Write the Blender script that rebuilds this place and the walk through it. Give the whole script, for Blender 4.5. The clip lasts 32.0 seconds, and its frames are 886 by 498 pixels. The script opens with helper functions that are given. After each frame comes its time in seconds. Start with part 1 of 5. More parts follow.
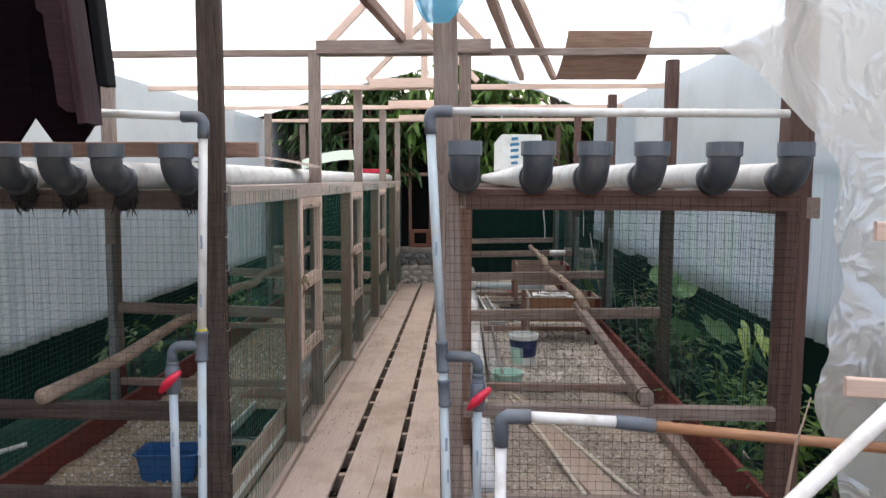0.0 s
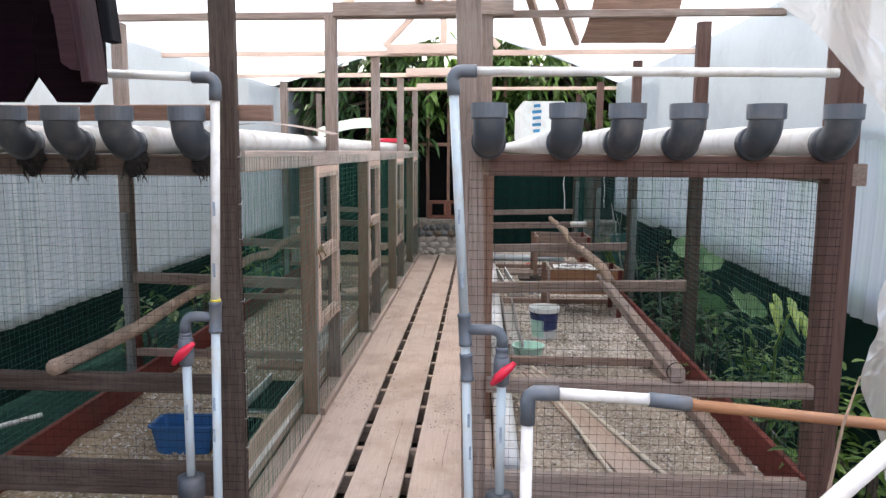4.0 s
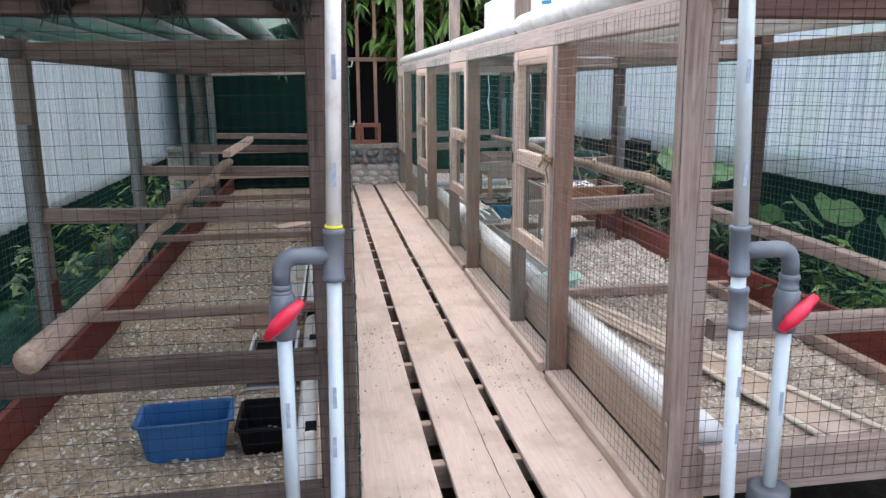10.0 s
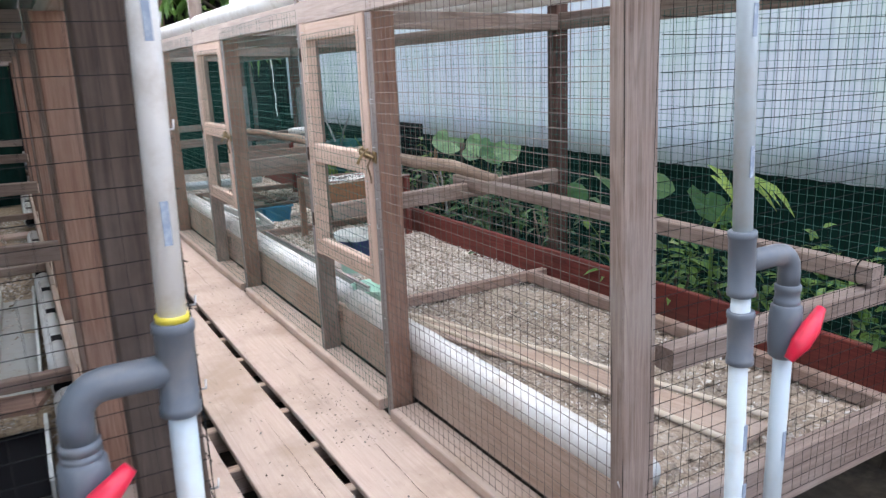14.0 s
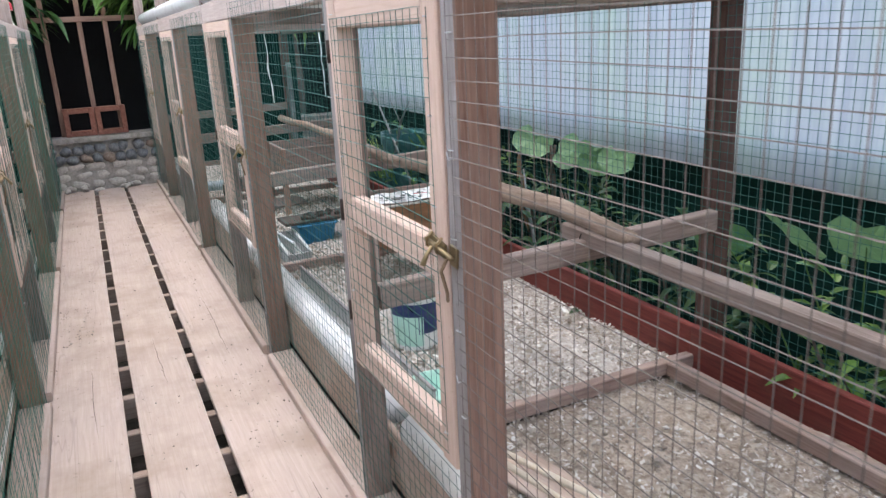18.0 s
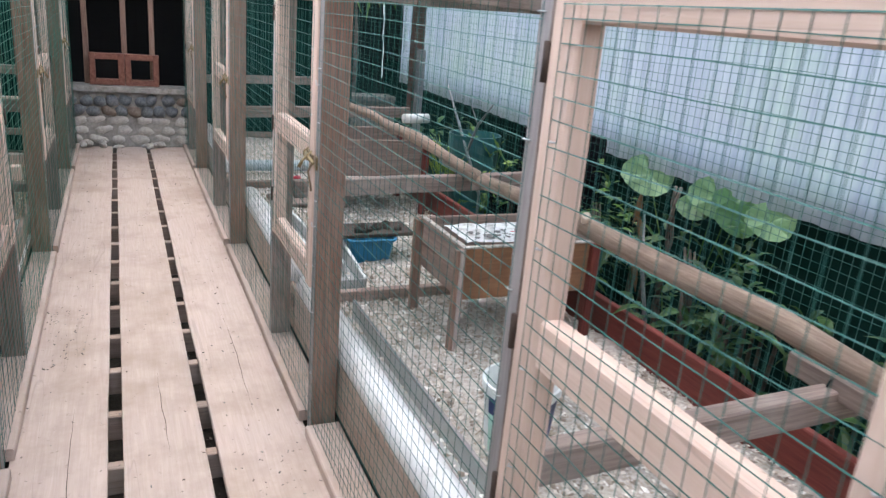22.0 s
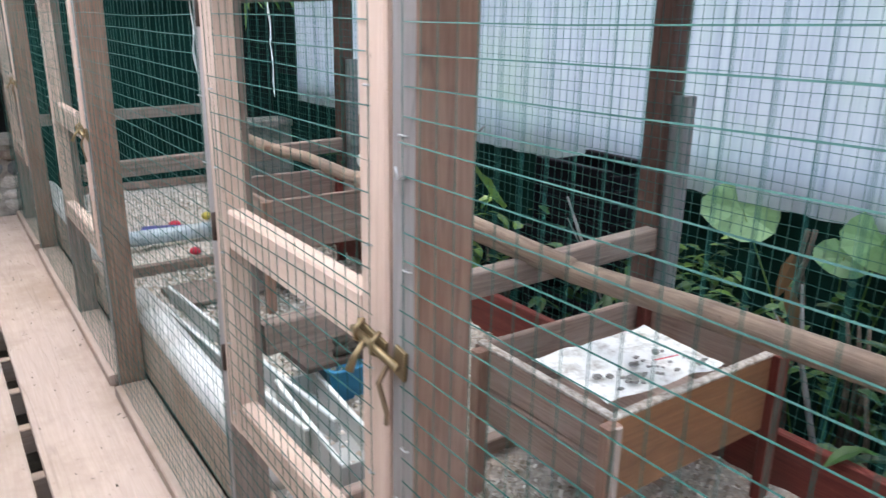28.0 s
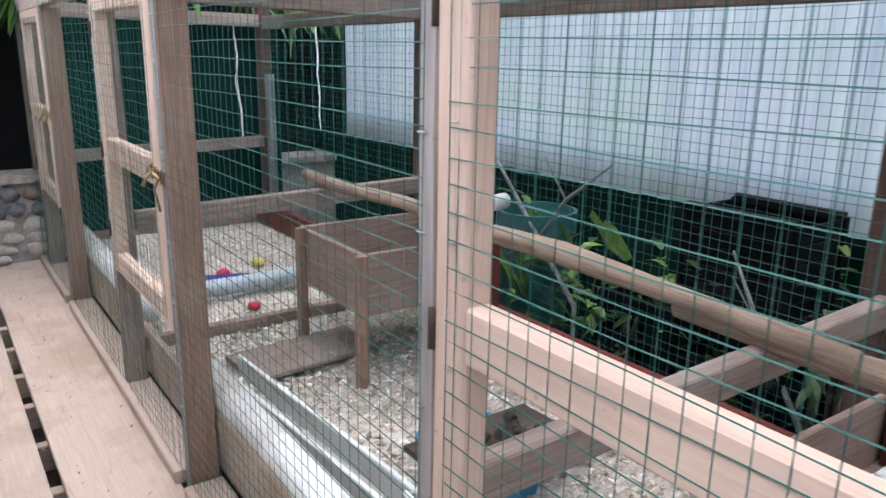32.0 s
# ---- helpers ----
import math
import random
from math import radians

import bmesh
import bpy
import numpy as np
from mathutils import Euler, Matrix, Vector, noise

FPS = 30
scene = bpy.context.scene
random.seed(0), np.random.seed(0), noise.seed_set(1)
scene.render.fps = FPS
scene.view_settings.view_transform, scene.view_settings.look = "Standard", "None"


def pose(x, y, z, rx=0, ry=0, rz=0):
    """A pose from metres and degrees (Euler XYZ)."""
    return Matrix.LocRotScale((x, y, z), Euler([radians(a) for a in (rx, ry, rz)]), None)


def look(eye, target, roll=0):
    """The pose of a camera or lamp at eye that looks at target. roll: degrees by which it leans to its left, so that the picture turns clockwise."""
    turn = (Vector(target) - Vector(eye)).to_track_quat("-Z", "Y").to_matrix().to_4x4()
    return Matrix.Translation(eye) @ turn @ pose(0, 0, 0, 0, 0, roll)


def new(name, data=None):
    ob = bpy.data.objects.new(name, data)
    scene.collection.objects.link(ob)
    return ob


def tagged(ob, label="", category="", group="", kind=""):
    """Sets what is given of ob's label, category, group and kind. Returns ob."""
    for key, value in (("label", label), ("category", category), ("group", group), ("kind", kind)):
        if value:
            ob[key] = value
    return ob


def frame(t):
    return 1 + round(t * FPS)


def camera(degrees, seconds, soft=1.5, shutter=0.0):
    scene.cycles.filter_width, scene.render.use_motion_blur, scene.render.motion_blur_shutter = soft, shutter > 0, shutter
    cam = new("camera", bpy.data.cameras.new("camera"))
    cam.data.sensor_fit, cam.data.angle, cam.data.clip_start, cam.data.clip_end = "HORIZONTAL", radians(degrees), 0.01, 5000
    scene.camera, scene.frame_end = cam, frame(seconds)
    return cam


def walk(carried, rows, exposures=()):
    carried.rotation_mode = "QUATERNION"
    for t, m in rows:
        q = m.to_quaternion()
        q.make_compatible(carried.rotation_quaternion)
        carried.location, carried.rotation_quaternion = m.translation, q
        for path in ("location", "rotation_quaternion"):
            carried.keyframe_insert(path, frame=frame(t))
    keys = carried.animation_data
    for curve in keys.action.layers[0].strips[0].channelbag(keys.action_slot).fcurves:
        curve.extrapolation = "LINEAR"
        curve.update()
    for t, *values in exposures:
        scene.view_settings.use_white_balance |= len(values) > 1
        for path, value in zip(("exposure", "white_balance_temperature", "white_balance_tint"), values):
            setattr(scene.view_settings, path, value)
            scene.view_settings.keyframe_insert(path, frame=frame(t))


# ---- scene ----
cam = camera(62.0, 32.0, 1.35, 0.5)
EXPOSURES = [(0, 2.4, 7550, 12), (1, 2.1, 7500, 11), (2, 2.17, 7500, 11), (3.5, 2.65, 7450, 13), (6, 2.9, 7250, 13), (9, 3.13, 7050, 12), (13, 3.17, 7050, 12), (16, 3.13, 6950, 12), (21, 3.18, 6900, 12), (24, 3.22, 6800, 11), (27, 3.33, 6950, 11), (29, 3.13, 6950, 11), (31, 3.08, 6900, 10), (32, 3.15, 6950, 13)]
PATH = [
    (0, (0.492, -0.109, 1.562), (0.434, 1.881, 1.373), 0.3),
    (0.5, (0.485, -0.121, 1.601), (0.411, 1.873, 1.473), 0.1),
    (1, (0.484, -0.135, 1.619), (0.386, 1.862, 1.552), 0.5),
    (1.5, (0.481, -0.128, 1.617), (0.391, 1.868, 1.525), 0.5),
    (2, (0.489, -0.121, 1.611), (0.38, 1.873, 1.502), 0.6),
    (2.5, (0.49, -0.1, 1.601), (0.389, 1.892, 1.453), 0.3),
    (3, (0.481, -0.089, 1.592), (0.373, 1.901, 1.414), 0.5),
    (3.5, (0.491, -0.056, 1.568), (0.379, 1.928, 1.34), 0.2),
    (5.5, (0.228, 0.279, 1.453), (0.178, 2.257, 1.163), 1.7),
    (6, (0.146, 0.325, 1.441), (0.134, 2.304, 1.158), 0.3),
    (6.5, (0.048, 0.365, 1.41), (-0.137, 2.332, 1.098), 1.3),
    (7, (-0.021, 0.482, 1.38), (-0.205, 2.452, 1.089), 0.5),
    (7.5, (-0.066, 0.642, 1.355), (-0.124, 2.619, 1.058), -1.6),
    (8, (-0.104, 0.695, 1.351), (-0.145, 2.672, 1.053), -0.6),
    (8.5, (-0.179, 0.787, 1.327), (-0.105, 2.759, 1.002), 0.6),
    (9, (-0.282, 0.889, 1.31), (-0.098, 2.846, 0.938), -0.7),
    (9.5, (-0.423, 0.99, 1.295), (-0.131, 2.928, 0.896), -0.8),
    (10, (-0.507, 1.024, 1.287), (-0.2, 2.953, 0.854), -0.3),
    (10.5, (-0.555, 1.088, 1.265), (-0.268, 3.022, 0.843), -0.8),
    (11, (-0.599, 1.193, 1.261), (-0.213, 3.114, 0.862), -1.4),
    (11.5, (-0.656, 1.297, 1.259), (-0.182, 3.199, 0.861), -0.5),
    (12, (-0.699, 1.374, 1.265), (-0.206, 3.262, 0.826), -0.6),
    (12.5, (-0.713, 1.451, 1.281), (-0.054, 3.298, 0.885), -0.7),
    (13, (-0.697, 1.55, 1.275), (0.144, 3.321, 0.882), -1.4),
    (13.5, (-0.682, 1.619, 1.262), (0.239, 3.337, 0.816), -2.0),
    (15.5, (-0.392, 2.107, 1.307), (0.613, 3.76, 0.8), -2.2),
    (16, (-0.382, 2.148, 1.345), (0.543, 3.856, 0.868), -1.2),
    (16.5, (-0.329, 2.324, 1.338), (0.54, 4.063, 0.869), -1.3),
    (17, (-0.26, 2.521, 1.325), (0.568, 4.273, 0.83), -3.3),
    (17.5, (-0.184, 2.728, 1.342), (0.543, 4.517, 0.822), -6.3),
    (18, (-0.119, 2.895, 1.366), (0.693, 4.632, 0.797), -2.8),
    (18.5, (-0.125, 2.938, 1.403), (0.654, 4.708, 0.893), -2.1),
    (19, (-0.099, 3.028, 1.422), (0.629, 4.83, 0.951), -0.6),
    (19.5, (-0.089, 3.075, 1.465), (0.659, 4.866, 0.982), -0.1),
    (20, (-0.09, 3.138, 1.469), (0.621, 4.941, 0.975), 1.4),
    (20.5, (-0.07, 3.323, 1.423), (0.645, 5.094, 0.828), 0.1),
    (21, (-0.069, 3.492, 1.404), (0.662, 5.243, 0.773), -0.3),
    (21.5, (-0.081, 3.649, 1.409), (0.66, 5.408, 0.809), 2.0),
    (22, (-0.089, 3.817, 1.38), (0.698, 5.552, 0.77), 5.0),
    (22.5, (-0.12, 3.893, 1.368), (0.688, 5.617, 0.753), 4.2),
    (23, (-0.098, 4.039, 1.354), (0.749, 5.75, 0.755), 3.2),
    (23.5, (-0.097, 4.178, 1.346), (0.756, 5.891, 0.764), 4.0),
    (24, (-0.06, 4.322, 1.344), (0.816, 6.038, 0.805), 1.8),
    (24.5, (-0.04, 4.456, 1.319), (0.89, 6.136, 0.759), 0.3),
    (25, (-0.022, 4.6, 1.3), (0.987, 6.227, 0.721), 0.4),
    (25.5, (0.005, 4.728, 1.332), (1.066, 6.315, 0.733), -0.5),
    (27.5, (0.022, 5.157, 1.297), (1.185, 6.68, 0.726), 3.1),
    (28, (0.015, 5.276, 1.319), (1.114, 6.838, 0.725), 1.0),
    (28.5, (0.005, 5.363, 1.32), (1.065, 6.961, 0.751), 0.5),
    (29, (-0.012, 5.464, 1.342), (1.039, 7.062, 0.758), -1.3),
    (29.5, (-0.028, 5.542, 1.301), (1.041, 7.135, 0.735), 0.3),
    (30, (-0.058, 5.622, 1.269), (1.016, 7.228, 0.753), 2.2),
    (30.5, (-0.062, 5.702, 1.257), (1.052, 7.282, 0.741), 1.6),
    (31, (-0.066, 5.787, 1.248), (1.078, 7.351, 0.753), 1.7),
    (31.5, (-0.056, 5.865, 1.262), (1.096, 7.43, 0.789), 0.6),
    (32, (-0.058, 5.926, 1.27), (1.056, 7.506, 0.757), 1.0),
]
walk(cam, [(t, look(eye, target, roll)) for t, eye, target, roll in PATH], EXPOSURES)
# ---- world ----
world = bpy.data.worlds.new("world")
scene.world = world
world.use_nodes = True
wn, wl = world.node_tree.nodes, world.node_tree.links
sky = wn.new("ShaderNodeTexSky")
sky.sky_type, sky.sun_disc = "NISHITA", False
sky.sun_elevation, sky.sun_rotation = radians(80), radians(-17)
sky.air_density, sky.dust_density, sky.ozone_density = 1.0, 6.0, 1.0
wn["Background"].inputs["Strength"].default_value = 0.14
wl.new(sky.outputs[0], wn["Background"].inputs["Color"])
sun = new("sun", bpy.data.lights.new("sun", "SUN"))
sun.data.energy, sun.data.angle, sun.data.color = 1.5, radians(25), (1.0, 0.98, 0.96)
sun.matrix_world = look((-0.6, 8.0, 12.0), (0.0, 6.0, 0.0))


# ---- materials ----
def material(name):
    m = bpy.data.materials.new(name)
    m.use_nodes = True
    return m, m.node_tree.nodes, m.node_tree.links, m.node_tree.nodes["Principled BSDF"]


def ramp(n, l, src, stops):
    r = n.new("ShaderNodeValToRGB")
    while len(r.color_ramp.elements) < len(stops):
        r.color_ramp.elements.new(0.5)
    for e, (p, c) in zip(r.color_ramp.elements, stops):
        e.position, e.color = p, (*c, 1)
    l.new(src, r.inputs[0])
    return r.outputs[0]


def coords(n, l, scale=(1, 1, 1), vary=True):
    """Object coordinates, scaled, shifted from object to object."""
    tc, mp = n.new("ShaderNodeTexCoord"), n.new("ShaderNodeMapping")
    mp.inputs["Scale"].default_value = scale
    l.new(tc.outputs["Object"], mp.inputs[0])
    if vary:
        oi, mul = n.new("ShaderNodeObjectInfo"), n.new("ShaderNodeMath")
        mul.operation = "MULTIPLY"
        mul.inputs[1].default_value = 37.0
        l.new(oi.outputs["Random"], mul.inputs[0])
        l.new(mul.outputs[0], mp.inputs["Location"])
    return mp.outputs[0]


def noise_tex(n, l, vec, scale, detail=4.0, rough=0.6, distortion=0.0):
    t = n.new("ShaderNodeTexNoise")
    t.inputs["Scale"].default_value, t.inputs["Detail"].default_value = scale, detail
    t.inputs["Roughness"].default_value, t.inputs["Distortion"].default_value = rough, distortion
    l.new(vec, t.inputs["Vector"])
    return t.outputs["Fac"]


def mixed(n, l, fac, a, b, mode="MIX"):
    m = n.new("ShaderNodeMixRGB")
    m.blend_type = mode
    for key, v in (("Fac", fac), ("Color1", a), ("Color2", b)):
        if isinstance(v, (int, float)):
            m.inputs[key].default_value = v
        elif isinstance(v, tuple):
            m.inputs[key].default_value = (*v, 1)
        else:
            l.new(v, m.inputs[key])
    return m.outputs[0]


def bump(n, l, b, height, strength=0.3, distance=0.002):
    k = n.new("ShaderNodeBump")
    k.inputs["Strength"].default_value, k.inputs["Distance"].default_value = strength, distance
    l.new(height, k.inputs["Height"])
    l.new(k.outputs[0], b.inputs["Normal"])


def wood(name, dark, light, stain, stain_amount=0.5, rough=0.75, soft=1.0, cracks=0.35):
    """Sawn timber with its grain along the piece's own x."""
    m, n, l, b = material(name)
    v = coords(n, l)
    grain = noise_tex(n, l, coords(n, l, (1.6, 30, 30)), 3.0, 6.0, 0.65, 0.6)
    fine = noise_tex(n, l, coords(n, l, (4, 160, 160)), 2.0, 3.0, 0.6)
    col = ramp(n, l, grain, [(0.3, dark), (0.68, light)])
    col = mixed(n, l, 0.22 * soft, col, fine, "OVERLAY")
    patch = ramp(n, l, noise_tex(n, l, v, 3.2, 6.0, 0.65), [(0.46, (0, 0, 0)), (0.66, (1, 1, 1))])
    fac = n.new("ShaderNodeMath")
    fac.operation = "MULTIPLY"
    fac.inputs[1].default_value = stain_amount
    l.new(patch, fac.inputs[0])
    col = mixed(n, l, fac.outputs[0], col, stain)
    split = noise_tex(n, l, coords(n, l, (0.55, 11, 11)), 1.0, 2.0, 0.5, 0.3)
    split = ramp(n, l, split, [(0.60, (0, 0, 0)), (0.607, (cracks,) * 3), (0.614, (0, 0, 0))])
    col = mixed(n, l, split, col, tuple(0.35 * c for c in dark))
    spots = ramp(n, l, noise_tex(n, l, v, 38.0, 3.0, 0.6), [(0.68, (0, 0, 0)), (0.74, (0.5, 0.5, 0.5))])
    col = mixed(n, l, spots, col, tuple(0.55 * c for c in stain))
    oi = n.new("ShaderNodeObjectInfo")
    tone = ramp(n, l, oi.outputs["Random"], [(0.0, (0.84, 0.83, 0.82)), (1.0, (1.08, 1.07, 1.06))])
    col = mixed(n, l, 1.0, col, tone, "MULTIPLY")
    l.new(col, b.inputs["Base Color"])
    b.inputs["Roughness"].default_value = rough
    both = n.new("ShaderNodeMath")
    both.operation = "ADD"
    l.new(grain, both.inputs[0]), l.new(fine, both.inputs[1])
    bump(n, l, b, both.outputs[0], 0.5 * soft, 0.0015)
    b.inputs["Specular IOR Level"].default_value = 0.5 if rough < 0.56 else 0.2
    return m


def speckled(name, a, b_, c, scale=30.0, rough=0.9, height=0.004, big=2.0):
    """Loose or rough stuff: two scales of mottling and relief."""
    m, n, l, b = material(name)
    v = coords(n, l, vary=False)
    f = noise_tex(n, l, v, scale, 8.0, 0.7)
    g = noise_tex(n, l, v, big, 5.0, 0.6)
    col = ramp(n, l, f, [(0.32, a), (0.5, b_), (0.68, c)])
    col = mixed(n, l, 0.55, col, ramp(n, l, g, [(0.3, (0.45, 0.45, 0.45)), (0.7, (1, 1, 1))]), "MULTIPLY")
    l.new(col, b.inputs["Base Color"])
    b.inputs["Roughness"].default_value = rough
    bump(n, l, b, f, 0.7, height)
    return m


def plastic(name, col, rough=0.35, dirt=(0.25, 0.22, 0.18), amount=0.35, scale=9.0):
    m, n, l, b = material(name)
    f = noise_tex(n, l, coords(n, l), scale, 7.0, 0.7)
    k = ramp(n, l, f, [(0.48, (0, 0, 0)), (0.72, (amount, amount, amount))])
    l.new(mixed(n, l, k, col, dirt), b.inputs["Base Color"])
    b.inputs["Roughness"].default_value = rough
    bump(n, l, b, f, 0.12, 0.002)
    return m


def film(name, tint, clear, dirt, patch_amount, rough=0.35, ribs=False, sheen=0.05, crumpled=False):
    """Thin plastic sheet: part of the light goes straight through, the rest is scattered through it."""
    m, n, l, b = material(name)
    v = coords(n, l, vary=False)
    f = noise_tex(n, l, v, 1.7, 8.0, 0.7)
    # dirt patches; on the roof and east sheet they also paint light and shade
    k = ramp(n, l, f, [(0.45, (0, 0, 0)), (0.75, (patch_amount,) * 3)])
    col = mixed(n, l, k, tint, dirt)
    if crumpled:
        mud = ramp(n, l, noise_tex(n, l, coords(n, l, (1, 1, 0.7), vary=False), 11.0, 8.0, 0.75, 0.5), [(0.62, (0, 0, 0)), (0.74, (0.45, 0.45, 0.45))])
        col = mixed(n, l, mud, col, (0.36, 0.28, 0.20))
    if ribs:
        streak = noise_tex(n, l, coords(n, l, (1, 26, 0.35), vary=False), 1.0, 4.0, 0.6)
        col = mixed(n, l, 1.0, col, ramp(n, l, streak, [(0.36, (0.80, 0.83, 0.87)), (0.55, (1, 1, 1)), (0.7, (1.08, 1.07, 1.05))]), "MULTIPLY")
    tr, tl, gl, df = (n.new("ShaderNodeBsdf" + s) for s in ("Transparent", "Translucent", "Glossy", "Diffuse"))
    for s in (tl, df):
        l.new(col, s.inputs["Color"])
    tr.inputs["Color"].default_value = (0.95, 0.97, 1, 1)
    gl.inputs["Roughness"].default_value = rough
    gl.inputs["Color"].default_value = (0.9, 0.9, 0.9, 1)
    a, c, d = (n.new("ShaderNodeMixShader") for _ in range(3))
    a.inputs[0].default_value = 0.35
    l.new(tl.outputs[0], a.inputs[1]), l.new(df.outputs[0], a.inputs[2])
    c.inputs[0].default_value = clear
    l.new(a.outputs[0], c.inputs[1]), l.new(tr.outputs[0], c.inputs[2])
    d.inputs[0].default_value = sheen
    l.new(c.outputs[0], d.inputs[1]), l.new(gl.outputs[0], d.inputs[2])
    bp = n.new("ShaderNodeBump")
    bp.inputs["Strength"].default_value, bp.inputs["Distance"].default_value = 0.4, 0.01
    l.new(noise_tex(n, l, v, 9.0, 4.0), bp.inputs["Height"])
    if crumpled:
        fold = noise_tex(n, l, coords(n, l, (1.0, 1.0, 0.6), vary=False), 6.0, 3.0, 0.55, 0.8)
        l.new(ramp(n, l, fold, [(0.40, (0, 0, 0)), (0.5, (1, 1, 1)), (0.6, (0, 0, 0))]), bp.inputs["Height"])
        bp.inputs["Strength"].default_value, bp.inputs["Distance"].default_value = 0.55, 0.03
    for s in (gl, df, tl):
        l.new(bp.outputs[0], s.inputs["Normal"])
    l.new(d.outputs[0], n["Material Output"].inputs["Surface"])
    return m


def leaf_material(name, a, b_, rough=0.45):
    m, n, l, b = material(name)
    ge = n.new("ShaderNodeNewGeometry")
    col = ramp(n, l, ge.outputs["Random Per Island"], [(0.0, a), (1.0, b_)])
    f = noise_tex(n, l, coords(n, l, vary=False), 35.0, 4.0)
    col = mixed(n, l, 0.3, col, f, "OVERLAY")
    l.new(col, b.inputs["Base Color"])
    b.inputs["Roughness"].default_value = rough
    tl, mx = n.new("ShaderNodeBsdfTranslucent"), n.new("ShaderNodeMixShader")
    l.new(col, tl.inputs["Color"])
    mx.inputs[0].default_value = 0.35
    l.new(b.outputs[0], mx.inputs[1]), l.new(tl.outputs[0], mx.inputs[2])
    l.new(mx.outputs[0], n["Material Output"].inputs["Surface"])
    return m


def plain(name, col, rough=0.6, metal=0.0, gloss=0.5):
    m, n, l, b = material(name)
    f = noise_tex(n, l, coords(n, l), 14.0, 5.0)
    l.new(mixed(n, l, 0.25, col, f, "OVERLAY"), b.inputs["Base Color"])
    b.inputs["Roughness"].default_value, b.inputs["Metallic"].default_value = rough, metal
    b.inputs["Specular IOR Level"].default_value = gloss
    return m


WOOD_POST = wood("weathered_post_wood", (0.15, 0.107, 0.088), (0.32, 0.248, 0.212), (0.33, 0.29, 0.265), 0.5)
WOOD_BROWN = wood("red_brown_post_wood", (0.20, 0.105, 0.074), (0.35, 0.22, 0.168), (0.32, 0.25, 0.215), 0.35)
WOOD_DARK = wood("dark_brown_wood", (0.034, 0.024, 0.02), (0.10, 0.073, 0.06), (0.15, 0.12, 0.105), 0.4)
WOOD_NEW = wood("pale_pink_wood", (0.59, 0.42, 0.335), (0.71, 0.54, 0.45), (0.50, 0.37, 0.295), 0.4, soft=0.35)
WOOD_PLANK = wood("dusty_plank_wood", (0.415, 0.328, 0.28), (0.49, 0.398, 0.35), (0.33, 0.25, 0.197), 0.7, 0.9, soft=0.16, cracks=0.28)
WOOD_REAR = wood("dark_red_brown_wood", (0.07, 0.036, 0.03), (0.145, 0.085, 0.07), (0.10, 0.07, 0.06), 0.4)
WOOD_KICK = wood("brown_kick_board_wood", (0.29, 0.205, 0.16), (0.42, 0.32, 0.26), (0.46, 0.39, 0.34), 0.5, cracks=0.5)
WOOD_ORANGE = wood("varnished_plywood", (0.24, 0.105, 0.05), (0.38, 0.185, 0.09), (0.17, 0.085, 0.05), 0.5, 0.5)
WOOD_BOX = wood("grubby_red_brown_wood", (0.21, 0.135, 0.108), (0.37, 0.27, 0.225), (0.38, 0.32, 0.285), 0.5)
WOOD_RED = wood("maroon_painted_wood", (0.11, 0.022, 0.018), (0.19, 0.045, 0.035), (0.10, 0.05, 0.04), 0.5, 0.6)
WOOD_BRANCH = wood("peeled_branch", (0.22, 0.15, 0.11), (0.42, 0.32, 0.25), (0.14, 0.10, 0.08), 0.6)
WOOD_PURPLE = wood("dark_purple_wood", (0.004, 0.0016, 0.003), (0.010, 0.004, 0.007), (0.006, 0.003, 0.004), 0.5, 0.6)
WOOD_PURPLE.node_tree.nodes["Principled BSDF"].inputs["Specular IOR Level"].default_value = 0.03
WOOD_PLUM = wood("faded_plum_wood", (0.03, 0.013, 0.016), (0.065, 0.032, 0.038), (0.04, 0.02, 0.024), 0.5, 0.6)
BLACK_TRIM = plain("black_trim", (0.006, 0.006, 0.008), 0.6, 0.0, 0.08)
PVC_WHITE = plastic("white_pvc", (0.70, 0.70, 0.68), 0.38, (0.36, 0.30, 0.23), 0.6)
PVC_BLUE = plastic("bluish_white_pvc", (0.44, 0.52, 0.56), 0.35, (0.42, 0.36, 0.28), 0.5)
PVC_GREY = plastic("dark_grey_pvc", (0.046, 0.056, 0.070), 0.42, (0.16, 0.145, 0.13), 0.5)
PVC_GREY2 = plastic("mid_grey_pvc", (0.098, 0.118, 0.142), 0.42, (0.2, 0.18, 0.165), 0.5)
WOOD_RAFTER = wood("brown_rafter_wood", (0.17, 0.095, 0.068), (0.33, 0.21, 0.16), (0.26, 0.18, 0.14), 0.4, cracks=0.4)
RED = plastic("red_plastic", (0.60, 0.012, 0.045), 0.35, (0.3, 0.05, 0.05), 0.3)
BLUE = plastic("blue_plastic", (0.012, 0.09, 0.24), 0.4, (0.05, 0.10, 0.14), 0.4)
CYAN = plastic("bright_blue_plastic", (0.012, 0.18, 0.34), 0.4, (0.05, 0.14, 0.2), 0.4)
MINT = plastic("pale_green_plastic", (0.45, 0.72, 0.60), 0.4)
WHITE = plastic("white_plastic", (0.75, 0.77, 0.74), 0.45, (0.4, 0.35, 0.3), 0.5)
YELLOW = plastic("yellow_plastic", (0.62, 0.50, 0.03), 0.4)
NAVY = plastic("navy_print", (0.015, 0.03, 0.12), 0.4)
LITTER = speckled("pen_litter", (0.33, 0.27, 0.22), (0.60, 0.53, 0.46), (0.80, 0.75, 0.68), 45.0, 0.95, 0.008)
